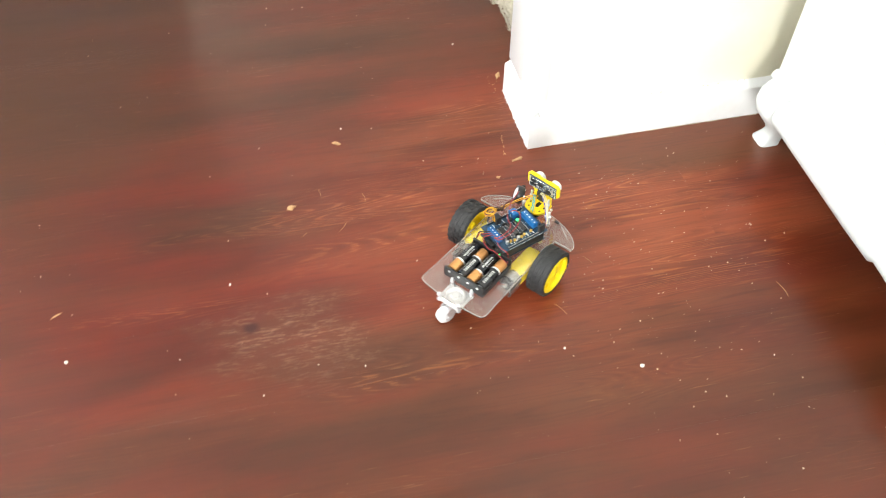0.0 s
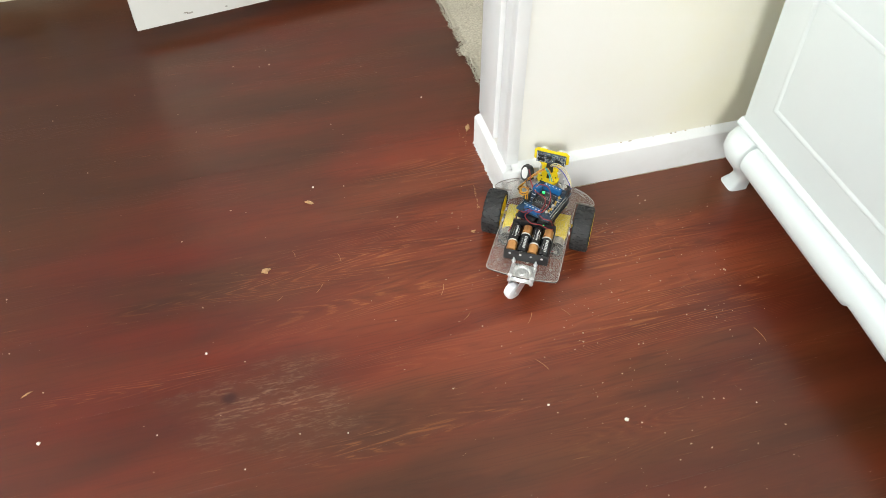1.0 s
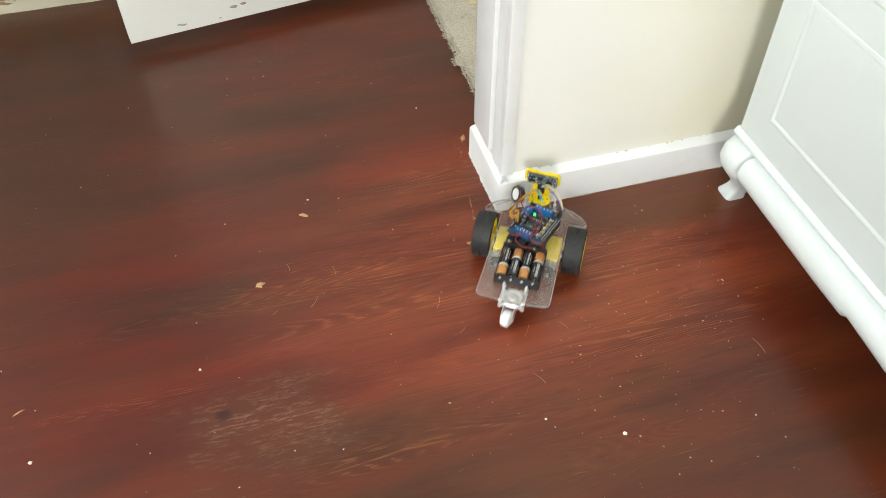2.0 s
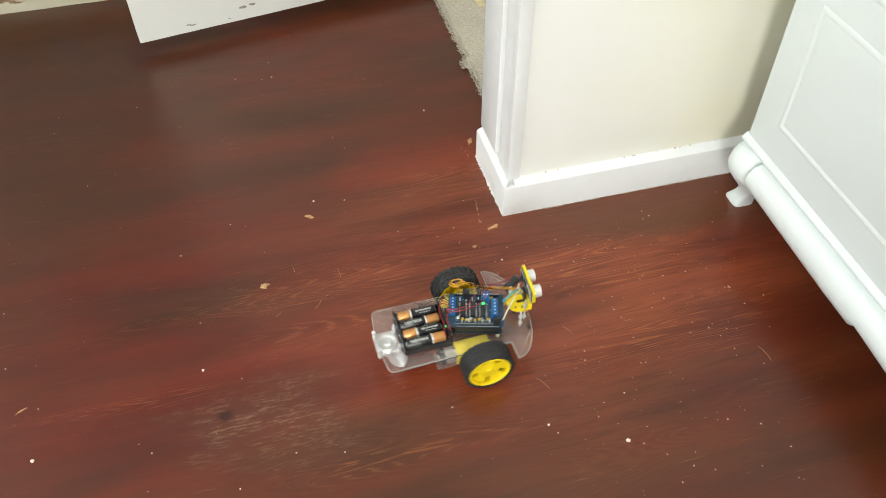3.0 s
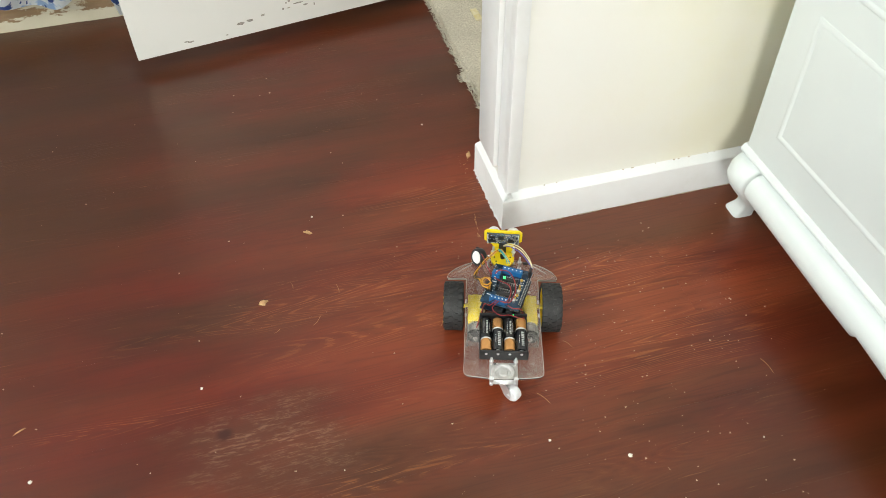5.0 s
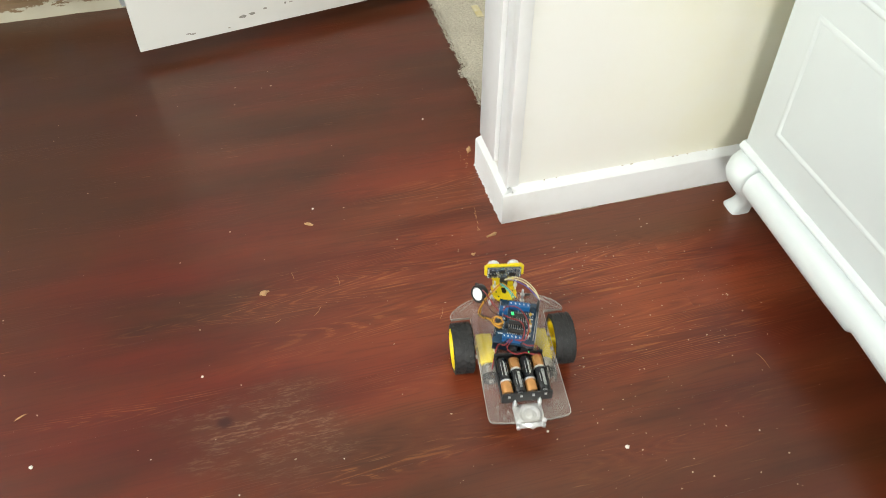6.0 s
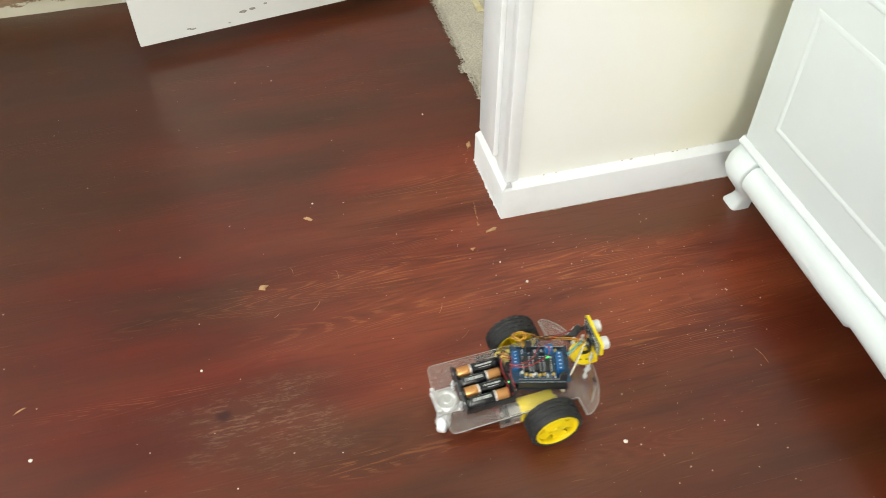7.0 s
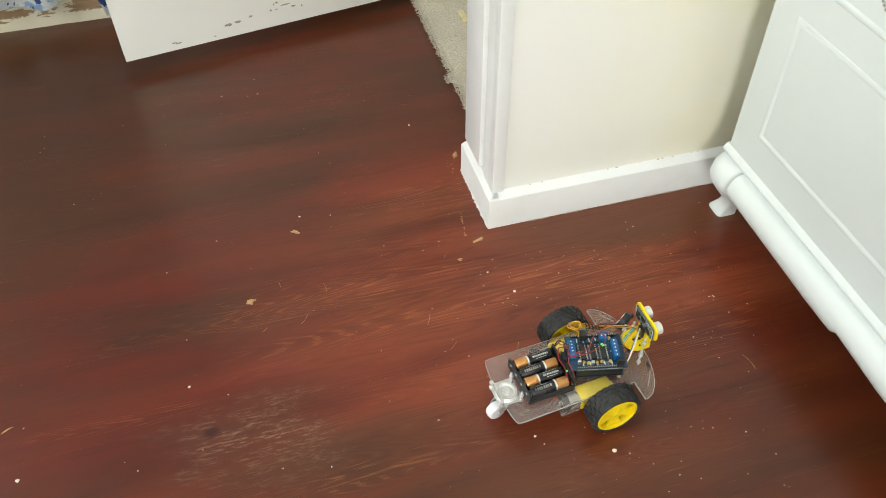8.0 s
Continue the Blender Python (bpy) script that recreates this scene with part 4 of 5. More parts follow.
def build_sensor(car):
    tilt = pose(0.0005, 0.0775, 0.0910, 3, 0, -4)
    # T-shaped yellow bracket: plate with clipped corners, neck and foot
    bm = fresh()
    w, h = 0.0262, 0.0138
    half = [(0.0065, h - 0.0014), (0.0085, h), (w - 0.004, h), (w, h - 0.004), (w, -h + 0.0085), (w - 0.0115, -h - 0.0005), (0.0140, -h - 0.0035), (0.0140, -h - 0.0175), (0.0050, -h - 0.0175), (0.0050, -h + 0.0015)]
    outline = half + [(-x, y) for x, y in half[::-1]]
    made = slab(bm, outline, -0.0016, 0.0016)
    for v in made:
        v.co = tilt @ Vector((v.co.x, v.co.z, v.co.y))
    bracket = part("sensor_bracket", bm, YELLOW, car, "yellow plastic sensor bracket", smooth=30)
    bm = fresh()
    outer, inner = arc(0, 0, 0.0165, 0.0165, 180, 360, 16), arc(0, 0, 0.0032, 0.0032, 360, 180, 10)
    made = slab(bm, [(0.0165, 0.0125)] + outer[::-1] + [(-0.0165, 0.0125), (-0.0032, 0.0125)] + inner[::-1] + [(0.0032, 0.0125)], 0.0, 0.0030)
    bmesh.ops.translate(bm, verts=made, vec=(0.0005, 0.0655, 0.0590))
    box(bm, -0.0135, 0.0145, 0.0750, 0.0792, 0.0588, 0.0690, 0.0012)
    part("bracket_foot", bm, YELLOW, bracket, "rounded yellow foot with a hole", smooth=30)
    bm = fresh()
    box(bm, -0.0062, 0.0072, 0.0560, 0.0765, PLATE_Z1, 0.0590, 0.0010)
    part("servo", bm, BLACK, bracket, "small dark steering servo")
    for x, y in ((-0.0085, 0.0585), (0.0095, 0.0585), (-0.0105, 0.0665), (0.0115, 0.0665)):
        bm = fresh()
        rod(bm, 0.0013, 0.0600, 0.0622, Matrix.Translation((x, y, 0)), 12)
        part("hole", bm, BLACK, bracket, "small dark screw hole")
    bm = fresh()
    box(bm, -0.0225, 0.0225, -0.0034, -0.0020, -0.0102, 0.0102, 0.0003, tilt)
    board = part("sensor_board", bm, SENSOR_BOARD, car, "dark blue ultrasonic sensor board")
    for x, z, a, b in ((-0.015, 0.003, 0.004, 0.002), (-0.015, -0.004, 0.005, 0.0025), (-0.003, 0.002, 0.004, 0.003), (0.010, -0.003, 0.0035, 0.0035)):
        bm = fresh()
        box(bm, x - a, x + a, -0.0048, -0.0034, z - b, z + b, 0.0003, tilt)
        part("chip", bm, BLACK, board)
    bm = fresh()
    rng = random.Random(3)
    for k in range(150):
        x, z = rng.uniform(-0.021, 0.021), rng.uniform(-0.009, 0.009)
        box(bm, x - 0.0008, x + 0.0008, -0.0041, -0.0034, z - 0.0004, z + 0.0004, 0.0, tilt)
    for k in range(9):
        box(bm, -0.0200 + 0.0046 * k, -0.0168 + 0.0046 * k, -0.0037, -0.0034, 0.0074, 0.0090, 0.0, tilt)
    box(bm, 0.0155, 0.0163, -0.0037, -0.0034, -0.0070, 0.0060, 0.0, tilt)
    box(bm, 0.0115, 0.0123, -0.0037, -0.0034, -0.0070, 0.0060, 0.0, tilt)
    part("solder_points", bm, SOLDER, board, kind="stuff", smooth=0)
    bm = fresh()
    box(bm, -0.0052, 0.0052, -0.0075, -0.0036, -0.0240, -0.0085, 0.0005, tilt)
    part("plug", bm, BLACK, board, "black ribbon plug")
    bm = fresh()
    for k in range(26):
        x, z = rng.uniform(-0.0205, 0.0200), rng.uniform(-0.0088, 0.0085)
        box(bm, x - rng.uniform(0.0006, 0.0022), x + 0.0006, -0.0037, -0.0034, z - 0.00035, z + 0.00035, 0.0, tilt)
    for x in (-0.0215, 0.0212):
        box(bm, x - 0.0004, x + 0.0004, -0.0037, -0.0034, -0.0090, 0.0090, 0.0, tilt)
    part("print_bar", bm, BRIGHT, board, "white printed bars", "stuff", smooth=0)
    for x in (-0.0133, 0.0133):
        bm = fresh()
        m = tilt @ pose(x, 0.0, 0.0005, -90, 0, 0)
        lathe(bm, [(0.0, 0.0), (0.0081, 0.0), (0.0081, 0.0112), (0.0076, 0.0120), (0.0066, 0.0120), (0.0064, 0.0108), (0.0, 0.0106)], m, 32)
        part("transducer", bm, ALUMINIUM, board, "silver ultrasonic transducer")


def build_wires(car):
    def wire(points, material, r=0.00085, label=""):
        bm = fresh()
        tube(bm, points, r, 6, 9)
        part("wire", bm, material, car, label, smooth=60)
    # servo cable: orange, red and brown strands in a twisted bundle with a loop
    for j, mat_ in enumerate((ORANGE_WIRE, BROWN_WIRE, ORANGE_WIRE)):
        o = 0.0013 * (j - 1)
        wire([(-0.0195 + o, -0.0085, 0.0800), (-0.0195 + o, -0.010, 0.090), (-0.0185 + o, -0.016, 0.1000 + o), (-0.0225, -0.0215 + o, 0.1010 + o), (-0.0285, -0.0170 + o, 0.0990), (-0.0290 + o, -0.0080, 0.0980 + o),
              (-0.0235 + o, -0.0045, 0.0985), (-0.0180, -0.0090 + o, 0.0985), (-0.0195, -0.0170 + o, 0.0975), (-0.0265, -0.0130 + o, 0.0945), (-0.0300 + o, 0.0000, 0.0880), (-0.0335 - o, 0.0120, 0.0760 + o),
              (-0.0365 + o, 0.0260, 0.0620 - o), (-0.0375 - o, 0.0380, 0.0545 + o), (-0.0330, 0.0500, 0.0560), (-0.0220 + o, 0.0590, 0.0650), (-0.0110 + o, 0.0645, 0.0735), (-0.0030 + o, 0.0690, 0.0760)], mat_, 0.0009, "twisted servo cable strand")
    for k in range(5):
        c = Vector((-0.0325 - 0.0011 * k, 0.010 + 0.0062 * k, 0.0785 - 0.0058 * k))
        wire([c + Vector((0.0026 * math.cos(a), 0.0012 * (a / 6.283 - 0.5), 0.0026 * math.sin(a))) for a in [6.283 * i / 8 for i in range(9)]], BROWN_WIRE if k % 2 else BLACK_WIRE, 0.00075)
    # sensor leads arching over to the board edge
    for j, mat_ in enumerate((CREAM_WIRE, CREAM_WIRE, PURPLE_WIRE)):
        o = 0.0016 * j
        wire([(0.0005 + o, 0.0715, 0.0790), (0.0040 + o, 0.0660, 0.0880 - o), (0.0120 + 0.5 * o, 0.0585 - o, 0.0975 - 1.5 * o), (0.0240, 0.0480 - o, 0.1000 - 2 * o), (0.0340, 0.0370 - o, 0.0940 - 2 * o), (0.0382 + 0.2 * o, 0.0310 - 0.6 * o, 0.0860 - o), (0.0388 + 0.2 * o, 0.0295 - 0.8 * o, 0.0830)],
             mat_, 0.0007)
    for j, mat_ in enumerate((TEAL_WIRE, TEAL_WIRE, ORANGE_WIRE)):
        o = 0.0022 * j
        wire([(-0.006 + o, 0.0655, 0.0790), (-0.001 + o, 0.0560, 0.0810), (0.004 + o, 0.0470, 0.0800), (0.006 + 1.5 * o, 0.0400, 0.0775)], mat_, 0.0007)
    # supply leads from the battery box and the motors
    wire([(0.0270, -0.0400, 0.0560), (0.0250, -0.0350, 0.0640), (0.0220, -0.0370, 0.0735), (0.0120, -0.0365, 0.0745), (0.0050, -0.0340, 0.0775)], RED_WIRE, 0.00075)
    wire([(0.0290, -0.0400, 0.0550), (0.0280, -0.0330, 0.0620), (0.0200, -0.0395, 0.0715), (0.0080, -0.0380, 0.0735), (0.0015, -0.0330, 0.0770)], BLACK_WIRE, 0.00075)
    wire([(-0.0010, -0.0295, 0.0790), (0.0080, -0.0340, 0.0845), (0.0150, -0.0200, 0.0895), (0.0140, -0.0020, 0.0905), (0.0070, 0.0140, 0.0895), (-0.0050, 0.0200, 0.0860), (-0.0110, 0.0170, 0.0825)], RED_WIRE, 0.00075)
    wire([(-0.0040, -0.0285, 0.0790), (0.0030, -0.0340, 0.0835), (0.0090, -0.0220, 0.0875), (0.0070, -0.0080, 0.0875), (-0.0040, 0.0020, 0.0845), (-0.0120, 0.0110, 0.0815)], RED_WIRE, 0.00075)
    wire([(-0.0120, -0.0260, 0.0790), (-0.0200, -0.0330, 0.0805), (-0.0260, -0.0330, 0.0725), (-0.0280, -0.0380, 0.0590), (-0.0330, -0.0450, 0.0480)], BLACK_WIRE, 0.00075)
    wire([(-0.0095, -0.0270, 0.0790), (-0.0180, -0.0350, 0.0785), (-0.0250, -0.0300, 0.0745), (-0.0290, -0.0330, 0.0600), (-0.0350, -0.0480, 0.0470)], RED_WIRE, 0.00075)
    wire([(-0.0065, -0.0275, 0.0785), (-0.0150, -0.0370, 0.0745), (-0.0050, -0.0410, 0.0660), (0.0080, -0.0400, 0.0650), (0.0200, -0.0420, 0.0620), (0.0275, -0.0440, 0.0640)], RED_WIRE, 0.00075)
    wire([(0.0365, -0.0555, 0.0330), (0.0300, -0.0620, 0.0380), (0.0260, -0.0580, 0.0410)], RED_WIRE, 0.0008)
    # leads of the buzzer
    wire([(-0.0340, 0.0700, 0.0560), (-0.0310, 0.0600, 0.0600), (-0.0290, 0.0480, 0.0660), (-0.0280, 0.0360, 0.0740), (-0.0250, 0.0200, 0.0800), (-0.0170, 0.0120, 0.0800)], BROWN_WIRE, 0.0008)
    wire([(-0.0320, 0.0700, 0.0640), (-0.0290, 0.0620, 0.0720), (-0.0250, 0.0480, 0.0760), (-0.0220, 0.0340, 0.0790), (-0.0150, 0.0200, 0.0770)], RED_WIRE, 0.0008)


def build_car():
    car = holder("robot_car", "small two-wheeled robot car with clear plate and yellow wheels", "robot")
    # clear plate with its slots and screw holes
    bm = fresh()
    slab(bm, plate_outline(), PLATE_Z0, PLATE_Z1)
    sharp = [e for e in bm.edges if abs(e.verts[0].co.z - e.verts[1].co.z) < 1e-6]
    bmesh.ops.bevel(bm, geom=sharp, offset=0.0003, segments=1, affect="EDGES")
    plate = part("chassis_plate", bm, ACRYLIC, car, "clear acrylic chassis plate", smooth=30)
    plate.visible_shadow = False
    for x, y in ((0.040, -0.113), (0.032, -0.119), (0.0375, -0.1035), (0.0255, -0.112), (-0.040, -0.113), (-0.032, -0.119), (-0.0375, -0.1035), (-0.0255, -0.112), (-0.043, -0.062), (0.043, -0.062)):
        bm = fresh()
        lathe(bm, [(0.0012, PLATE_Z1 + 0.0001), (0.0018, PLATE_Z1 + 0.0002), (0.0018, PLATE_Z1 + 0.0004), (0.0012, PLATE_Z1 + 0.0004)], Matrix.Translation((x, y, 0)), 14)
        part("screw_hole", bm, DULL, plate, "drilled hole with a pale rim")
    for s in (-1, 1):
        bm = fresh()
        box(bm, -0.0006, 0.0006, -0.012, 0.012, PLATE_Z1 + 0.0001, PLATE_Z1 + 0.0004, 0.0, pose(0.0520 * s, 0.0590, 0, 0, 0, 52 * s))
        part("slot", bm, DULL, plate, "milled slot with pale edges", smooth=0)
        bm = fresh()
        box(bm, 0.0506 * s - 0.0 if s > 0 else -0.0755, 0.0755 if s > 0 else -0.0506, 0.0393, 0.0399, PLATE_Z0, PLATE_Z1 + 0.0001, 0.0)
        part("cut_edge", bm, EDGE, plate, "pale sawn edge of the plate", smooth=0)
    bm = fresh()
    ring = [(x, y, PLATE_Z1 - 0.0003) for x, y in plate_outline()]
    tube(bm, ring + ring[:1], 0.00042, 5, 1)
    part("rim_edge", bm, EDGE, plate, "pale polished edge of the plate")
    wheels = [build_wheel(car, -1), build_wheel(car, 1)]
    for s in (-1, 1):
        build_motor(car, s)
    # battery box
    bm = fresh()
    box(bm, -0.0312, 0.0312, -0.0985, -0.0355, PLATE_Z1 + 0.0002, 0.0490, 0.0006)
    box(bm, -0.0312, 0.0312, -0.0985, -0.0962, 0.0480, 0.0636, 0.0006)
    box(bm, -0.0312, 0.0312, -0.0380, -0.0355, 0.0480, 0.0636, 0.0006)
    for s in (-1, 1):
        box(bm, s * 0.0305 - 0.0008, s * 0.0305 + 0.0008, -0.0985, -0.0355, 0.0480, 0.0560, 0.0004)
    case = part("battery_box", bm, BLACK, car, "open black four-cell battery box")
    for k in range(4):
        bm = fresh()
        rod(bm, 0.0018, 0.0, 0.0006, Matrix.Translation((-0.0225 + 0.015 * k, -0.0985, 0.0585)) @ pose(0, 0, 0, 90, 0, 0), 12)
        part("rivet", bm, STEEL, case)
    for k in range(4):
        build_battery(car, -0.0226 + 0.0151 * k, k % 2 == 1)
    # caster: flange under the plate on four posts, swivelling fork with a white wheel
    cy = -0.1145
    bm = fresh()
    box(bm, -0.0180, 0.0180, cy - 0.0160, cy + 0.0160, 0.0374, 0.0388, 0.0010)
    flange = part("caster_flange", bm, STEEL, car, "zinc-plated caster flange")
    bm = fresh()
    lathe(bm, [(0.0, 0.0412), (0.0042, 0.0412), (0.0056, 0.0388), (0.0092, 0.0386), (0.0108, 0.0416), (0.0132, 0.0420), (0.0150, 0.0402), (0.0160, 0.0386)], Matrix.Translation((0, cy, 0)), 40)
    part("swivel_ring", bm, STEEL, flange, "pressed steel swivel ring")
    for sx in (-1, 1):
        for sy in (-1, 1):
            bm = fresh()
            x, y = 0.0155 * sx, cy + 0.0135 * sy
            rod(bm, 0.0016, 0.0345, PLATE_Z1 + (0.0075 if sy > 0 else 0.0030), Matrix.Translation((x, y, 0)), 12, 0.0004)
            rod(bm, 0.0030, PLATE_Z1, PLATE_Z1 + 0.0022, Matrix.Translation((x, y, 0)), 6)
            rod(bm, 0.0030, 0.0350, 0.0374, Matrix.Translation((x, y, 0)), 6)
            part("screw", bm, STEEL, flange)
    fork = new("caster_fork")
    fork.parent = car
    fork.empty_display_size = 0.01
    bm = fresh()
    rod(bm, 0.0105, 0.0345, 0.0374, None, 28, 0.0008)
    for s in (-1, 1):
        made = slab(bm, [(-0.008, 0.0345), (0.006, 0.0345), (-0.010, 0.0085), (-0.016, 0.0065), (-0.0195, 0.0110), (-0.017, 0.022)], 0.0072, 0.0084)
        for v in made:
            v.co = Vector((s * v.co.z, v.co.x, v.co.y))
    part("fork", bm, STEEL, fork, "zinc-plated fork")
    bm = fresh()
    lathe(bm, [(0.0, -0.0062), (0.0060, -0.0062), (0.0105, -0.0060), (0.0120, -0.0046), (0.0126, 0.0), (0.0120, 0.0046), (0.0105, 0.0060), (0.0060, 0.0062), (0.0, 0.0062)],
          Matrix.Translation((0, -0.0150, 0.0126)) @ pose(0, 0, 0, 0, 90, 0), 36)
    part("caster_wheel", bm, WHITE_WHEEL, fork, "white nylon caster wheel")
    bm = fresh()
    rod(bm, 0.0028, -0.0096, 0.0096, Matrix.Translation((0, -0.0150, 0.0126)) @ pose(0, 0, 0, 0, 90, 0), 8)
    part("axle", bm, STEEL, fork)
    build_electronics(car)
    build_sensor(car)
    # buzzer with a white face on the plate
    bm = fresh()
    m = pose(-0.0285, 0.0715, 0.0575, 70.7, 0, -58)
    lathe(bm, [(0.0, 0.0), (0.0120, 0.0), (0.0125, 0.0008), (0.0125, 0.0090), (0.0118, 0.0100), (0.0100, 0.0100), (0.0098, 0.0090), (0.0, 0.0090)], m, 32)
    buzzer = part("buzzer", bm, BLACK, car, "round black buzzer")
    bm = fresh()
    lathe(bm, [(0.0, 0.0104), (0.0084, 0.0102), (0.0090, 0.0091), (0.0, 0.0091)], m, 32)
    part("face", bm, WHITE_PAPER, buzzer, "white disc")
    bm = fresh()
    box(bm, -0.0150, -0.0100, 0.004, 0.0062, -0.002, 0.003, 0.0006, m)
    part("lug", bm, BLACK, buzzer)
    # bolts and pillars round the sensor foot
    for x, y, h in ((-0.0125, 0.0700, 0.0800), (0.0155, 0.0690, 0.0800), (-0.0190, 0.0620, 0.0700), (0.0245, 0.0600, 0.0690)):
        bm = fresh()
        rod(bm, 0.0015, 0.0395, h, Matrix.Translation((x, y, 0)), 12, 0.0003)
        rod(bm, 0.0030, PLATE_Z1, PLATE_Z1 + 0.0024, Matrix.Translation((x, y, 0)), 6)
        rod(bm, 0.0030, h - 0.0110, h - 0.0086, Matrix.Translation((x, y, 0)), 6)
        part("bolt", bm, STEEL, car, "silver bolt with nuts")
    bm = fresh()
    box(bm, 0.030, 0.037, 0.0672, 0.0698, PLATE_Z1 + 0.0002, 0.0490, 0.0006)
    part("pin_strip", bm, BLACK, car)
    build_wires(car)
    return car, wheels, fork


car, car_wheels, car_fork = build_car()


# ---- crumbs and splinters on the floor ----
def flake(x, y, r, name, material, label, category, seed, tall=0.35, squash=1.0, turn=0.0):
    rng = random.Random(seed)
    bm = fresh()
    bmesh.ops.create_icosphere(bm, subdivisions=2, radius=r)
    for v in bm.verts:
        v.co *= rng.uniform(0.72, 1.12)
        v.co = Vector((v.co.x, v.co.y * squash, max(0.0, v.co.z * tall + r * tall * 0.8)))
    ob = thing(name, bm, material, label, category, category + "s on the floor", smooth=25)
    ob.matrix_world = pose(x, y, 0.0004, 0, 0, turn)
    return ob


for k, (x, y, r) in enumerate(((0.340, 0.425, 0.0033), (0.253, 0.471, 0.0020), (-0.160, 0.667, 0.0023), (-0.368, 0.5865, 0.0030), (0.030, 0.9505, 0.0020), (0.257, 1.133, 0.0020), (0.510, 0.404, 0.0012),
                              (-0.128, 0.485, 0.0012), (-0.228, 0.560, 0.0011), (0.0, 0.500, 0.0012), (0.308, 0.705, 0.0026), (0.282, 0.752, 0.0018))):
    flake(x, y, r * 0.88, "paint_crumb", CRUMB, "white crumb of old paint lying on the floor", "crumb", 30 + k, 0.6)
for k, (x, y, r, squash, turn) in enumerate(((0.017, 0.9185, 0.0095, 0.32, -24), (-0.065, 0.793, 0.0078, 0.62, 30), (0.312, 1.028, 0.0090, 0.40, 70), (0.291, 0.8215, 0.0078, 0.55, 15), (-0.387, 0.6645, 0.0060, 0.18, 28), (0.250, 0.789, 0.0035, 0.7, 0))):
    rng = random.Random(60 + k)
    bm = fresh()
    rim = [(a, r * rng.choice((0.7, 1.05, 1.5)) * rng.uniform(0.85, 1.15)) for a in [2 * math.pi * i / 11 for i in range(11)]]
    low = [bm.verts.new((d * math.cos(a), d * squash * math.sin(a), 0.0)) for a, d in rim]
    top = [bm.verts.new((0.72 * d * math.cos(a), 0.72 * d * squash * math.sin(a), r * rng.uniform(0.10, 0.26))) for a, d in rim]
    for i in range(11):
        bm.faces.new((low[i], low[(i + 1) % 11], top[(i + 1) % 11], top[i]))
    bm.faces.new(low[::-1])
    bmesh.ops.triangulate(bm, faces=[bm.faces.new(top)])
    ob = thing("wood_splinter", bm, SPLINTER, "pale torn splinter of bare wood on the floor", "splinter", "splinters on the floor", smooth=0)
    ob.matrix_world = pose(x, y, 0.0004, 0, 0, turn)

# small pale dust grains, thickest between the cabinet and the middle of the floor
rng = random.Random(21)
bm = fresh()
for k in range(430):
    if k % 3:
        x, y = rng.gauss(0.40, 0.12), rng.gauss(0.60, 0.16)
    else:
        x, y = rng.uniform(-0.45, 0.6), rng.uniform(0.32, 1.45)
    if (x > 0.30 and y > 0.83) or x > 0.66:
        continue
    r = 0.00050 + 0.0011 * rng.random() ** 3
    c = Vector((x, y, 0.0004 + r * 0.4))
    a = rng.uniform(0, 6.283)
    tip = [bm.verts.new(c + Vector((math.cos(a + 2.094 * i) * r * rng.uniform(0.7, 1.6), math.sin(a + 2.094 * i) * r, -r * 0.4))) for i in range(3)]
    peak = bm.verts.new(c + Vector((0, 0, r * 0.7)))
    for i in range(3):
        bm.faces.new((tip[i], tip[(i + 1) % 3], peak))
    bm.faces.new(tip[::-1])
thing("dust_grains", bm, DUST, "scattered pale dust grains on the dark floor", "dust", kind="stuff", smooth=0)

# hair-thin shavings and old scratches
bm = fresh()
for x, y, a, size in ((0.005, 0.738, 50, 0.009), (-0.052, 0.735, 35, 0.005), (0.572, 0.499, 100, 0.013), (0.175, 0.690, 65, 0.010), (0.195, 0.635, 40, 0.008), (0.268, 0.532, 120, 0.011), (0.278, 0.608, 55, 0.010),
                      (0.044, 0.790, 95, 0.009), (-0.020, 0.815, 100, 0.006), (0.330, 0.605, 120, 0.009)):
    line = []
    for k in range(5):
        t = k / 4 - 0.5
        line.append((x + size * 2 * t * math.cos(radians(a)) - size * 0.5 * (t * t) * math.sin(radians(a)), y + size * 2 * t * math.sin(radians(a)) + size * 0.5 * t * t * math.cos(radians(a)), 0.0007))
    tube(bm, line, 0.00028, 4, 4)
thing("wood_shavings", bm, SPLINTER, "hair-thin pale wood shavings on the floor", "shavings", kind="stuff", smooth=0)
rng = random.Random(5)
bm = fresh()
for k in range(22):
    t = rng.random()
    x, y = 0.281 - 0.008 * t + rng.gauss(0, 0.0011), 0.886 - 0.052 * t
    outline = [(x + rng.uniform(0.0002, 0.0010) * math.cos(a), y + rng.uniform(0.0006, 0.0026) * math.sin(a)) for a in (0, 1.2, 2.5, 3.6, 5.0)]
    slab(bm, outline, 0.0001, 0.0004)
for k in range(12):
    x, y = rng.gauss(0.300, 0.006), rng.uniform(0.985, 1.03)
    outline = [(x + rng.uniform(0.0002, 0.0010) * math.cos(a), y + rng.uniform(0.0003, 0.0014) * math.sin(a)) for a in (0, 1.2, 2.5, 3.6, 5.0)]
    slab(bm, outline, 0.0001, 0.0004)
thing("paint_drips", bm, SPLINTER, "dried drips of pale paint beside the skirting board", "paint drips", kind="stuff", smooth=0)

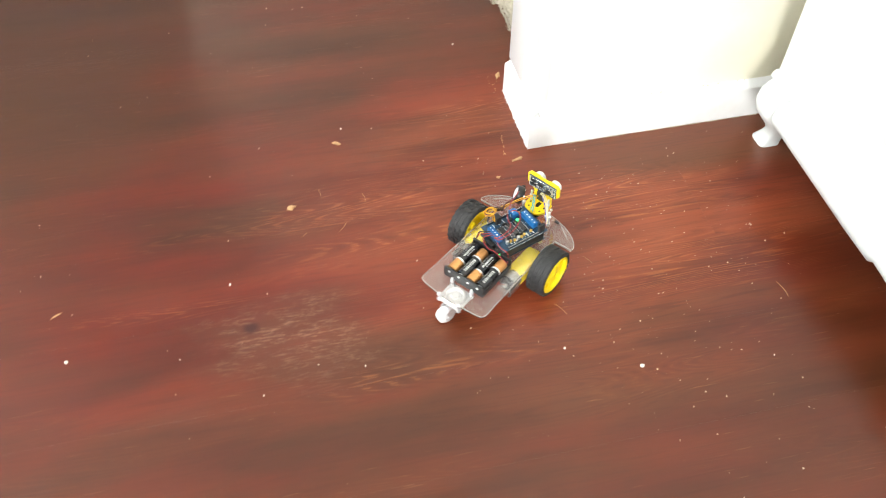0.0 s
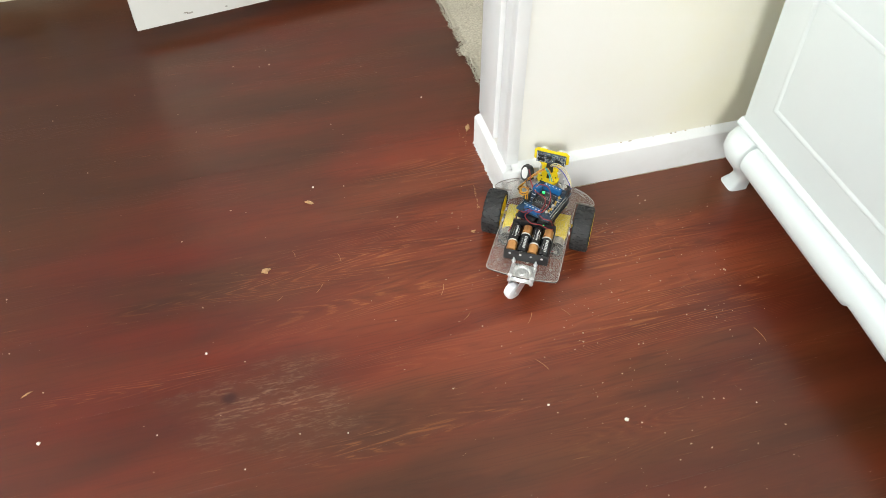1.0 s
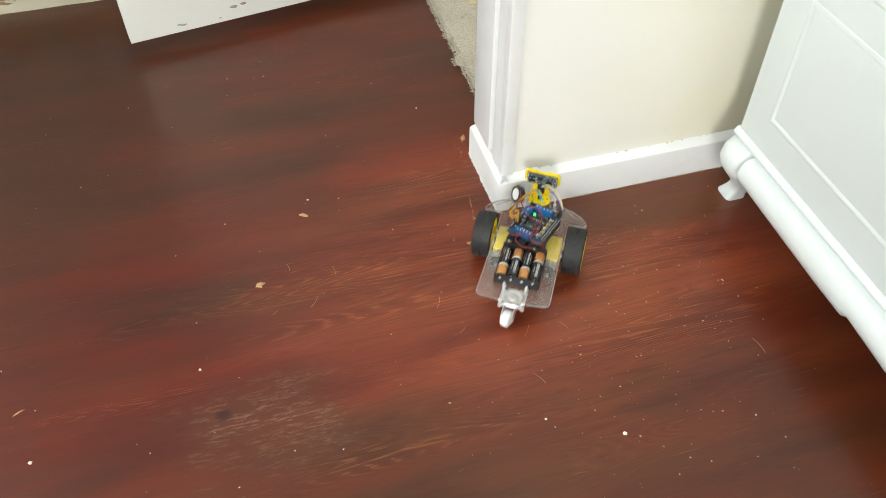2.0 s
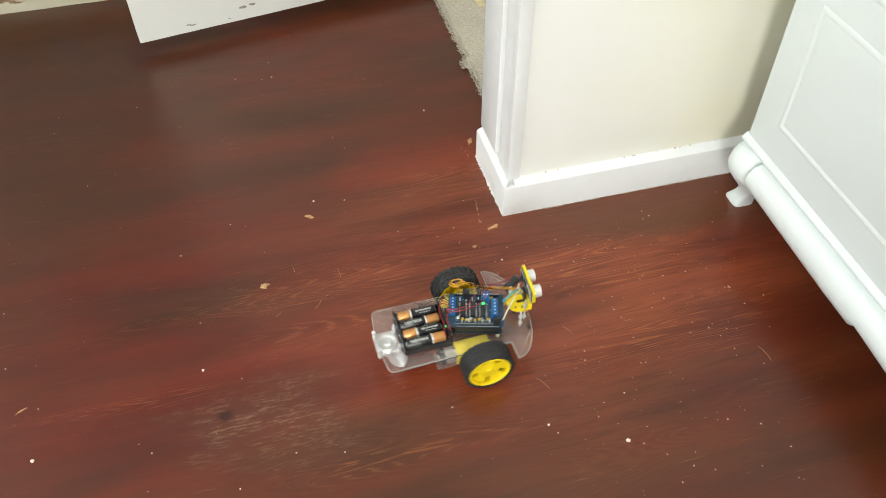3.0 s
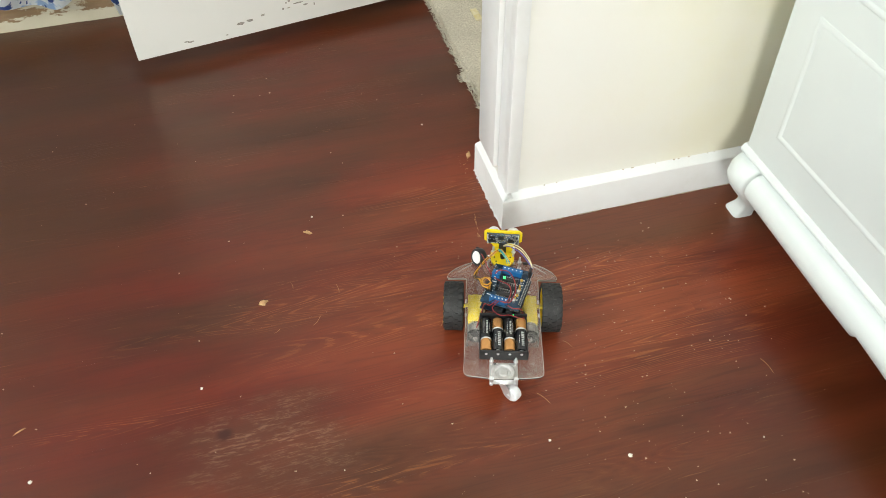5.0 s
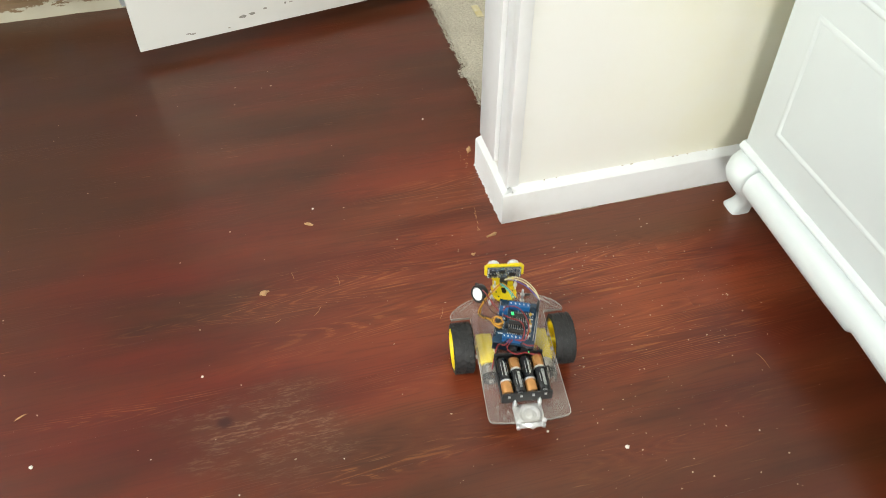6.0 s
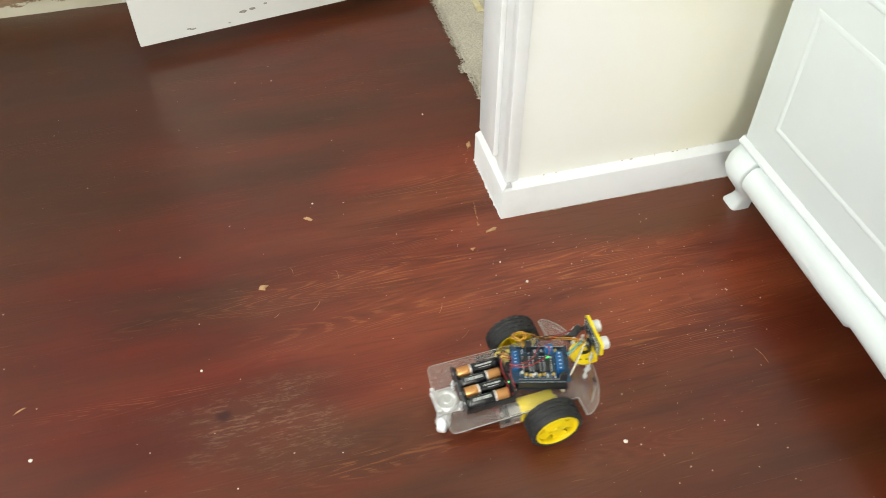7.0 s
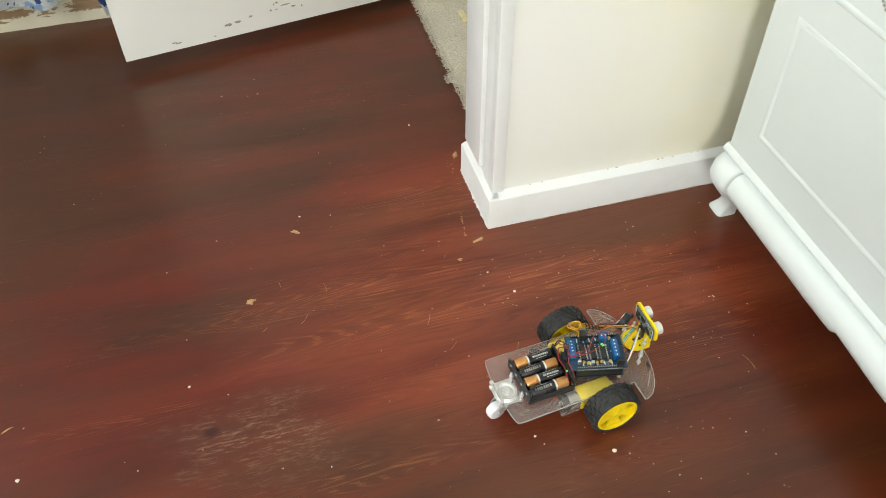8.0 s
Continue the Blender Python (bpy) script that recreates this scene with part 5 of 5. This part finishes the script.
# ---- floor boards ----
bm = fresh()
box(bm, SIDE_X - 0.1, NEAR_X + 0.1, BACK_Y - 0.1, FAR_Y + 0.1, -0.10, -0.0200)
box(bm, NEAR_X + 0.1, 2.7, 0.855, 2.7, -0.10, -0.0200)
box(bm, 0.36, NEAR_X + 0.1, FAR_Y + 0.1, 2.7, -0.10, -0.0200)
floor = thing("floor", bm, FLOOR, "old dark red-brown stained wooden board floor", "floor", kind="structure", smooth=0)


def board(x0, x1, y0, y1):
    c = 0.00004
    verts = [(x0, y0, -0.02), (x1, y0, -0.02), (x1, y1, -0.02), (x0, y1, -0.02), (x0, y0, -c), (x1, y0, -c), (x1, y1, -c), (x0, y1, -c),
             (x0 + c, y0 + c, 0), (x1 - c, y0 + c, 0), (x1 - c, y1 - c, 0), (x0 + c, y1 - c, 0)]
    faces = [(3, 2, 1, 0), (8, 9, 10, 11)]
    for a, b in ((0, 4), (4, 8)):
        faces += [(a + i, a + (i + 1) % 4, b + (i + 1) % 4, b + i) for i in range(4)]
    mesh = bpy.data.meshes.new("floor_board")
    mesh.from_pydata(verts, [], faces)
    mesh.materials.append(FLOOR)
    ob = new("floor_board", mesh)
    ob.parent = floor


rng = random.Random(17)
WIDTH, GAP = 0.138, 0.00003
y = 0.7485 - WIDTH * 23
row = 0
while y < 2.6:
    ends = [SIDE_X]
    if abs(y - (0.7485 - WIDTH)) < 0.01:
        ends += [-0.95, 0.525, 1.9]
    elif abs(y - 0.7485) < 0.01:
        ends += [-0.82, 0.99]
    elif abs(y - (0.7485 - 2 * WIDTH)) < 0.01:
        ends += [-0.90, 0.80]
    else:
        x = SIDE_X + rng.uniform(0.5, 1.2)
        while x < 2.3:
            ends.append(x)
            x += rng.uniform(1.75, 2.3)
    ends.append(2.6)
    for a, b in zip(ends, ends[1:]):
        if y < 0.84:
            b = min(b, NEAR_X + 0.02)
        if y > FAR_Y:
            a = max(a, 0.42)
        if b - a < 0.02:
            continue
        board(a + GAP, b - GAP, y + GAP, y + WIDTH - GAP)
    y += WIDTH
    row += 1


# ---- what moves ----
ROBOT_WAY = [
    (0.00, 0.2172, 0.6247, -51.4),
    (0.30, 0.2764, 0.6736, -42.8),
    (0.50, 0.3163, 0.7246, -39.0),
    (0.70, 0.3374, 0.7543, -31.5),
    (1.00, 0.3395, 0.7558, -31.3),
    (1.70, 0.3395, 0.7558, -31.3),
    (1.85, 0.3395, 0.7558, -31.3),
    (2.15, 0.2960, 0.7000, -31.5),
    (2.45, 0.2475, 0.6475, -32.5),
    (2.62, 0.2335, 0.6365, -45.5),
    (2.80, 0.2182, 0.6281, -65.5),
    (3.00, 0.1947, 0.6228, -88.0),
    (3.20, 0.1753, 0.6246, -105.0),
    (3.50, 0.1997, 0.6235, -85.1),
    (3.70, 0.2205, 0.6296, -62.6),
    (3.80, 0.2276, 0.6335, -54.2),
    (4.00, 0.2465, 0.6518, -31.5),
    (4.20, 0.2533, 0.6664, -17.3),
    (4.50, 0.2533, 0.6664, -17.3),
    (4.70, 0.2533, 0.6664, -17.3),
    (5.50, 0.2533, 0.6664, -17.3),
    (5.80, 0.2477, 0.6354, -6.9),
    (6.00, 0.2427, 0.5908, -7.9),
    (6.20, 0.2354, 0.5559, -21.3),
    (6.40, 0.2209, 0.5334, -43.5),
    (6.50, 0.2118, 0.5238, -55.1),
    (6.70, 0.2023, 0.5209, -84.0),
    (7.00, 0.2490, 0.5220, -86.6),
    (7.20, 0.2971, 0.5234, -84.8),
    (7.50, 0.3433, 0.5304, -84.4),
    (8.00, 0.3433, 0.5304, -84.4),
]
# seconds and the way the caster trails: degrees from straight back
CASTER = [(0.0, -20), (0.3, -20), (0.5, -16), (0.7, -36), (1.0, -40), (1.7, -38), (1.85, -38), (2.15, 30), (2.45, 100), (2.62, 128), (2.8, 140), (3.2, 137), (3.5, 129), (3.7, 122), (3.8, 112), (4.0, 69), (4.2, 50),
          (4.7, 50), (5.5, 50), (5.65, 52), (5.8, 62), (6.0, 135), (6.2, 165), (6.4, 150), (6.5, 135), (6.7, 107), (7.0, 57), (7.2, 38), (7.5, 12), (8.0, 11)]


def car_at(t):
    """The car's place and heading, straight between its rows."""
    for a, b in zip(ROBOT_WAY, ROBOT_WAY[1:]):
        if t <= b[0]:
            u = (t - a[0]) / (b[0] - a[0])
            return tuple(p + (q - p) * u for p, q in zip(a[1:], b[1:]))
    return ROBOT_WAY[-1][1:]


def motions():
    walk(car, [(t, pose(x, y, 0, 0, 0, a)) for t, x, y, a in ROBOT_WAY])
    walk(car_fork, [(t, pose(0, -0.1145, 0, 0, 0, a)) for t, a in CASTER])
    # the wheels roll by the way that each one covers along the heading
    for ob, side in zip(car_wheels, (-1, 1)):
        rows, roll, last = [], 0.0, None
        for k in range(81):
            x, y, a = car_at(k / 10)
            here = Vector((x + side * WHEEL_X * math.cos(radians(a)), y + side * WHEEL_X * math.sin(radians(a))))
            if last is not None:
                roll -= math.degrees((here - last).dot(Vector((-math.sin(radians(a)), math.cos(radians(a))))) / WHEEL_R)
            last = here
            rows.append((k / 10, pose(side * WHEEL_X, 0, WHEEL_R, roll, 0, 0)))
        walk(ob, rows)


motions()
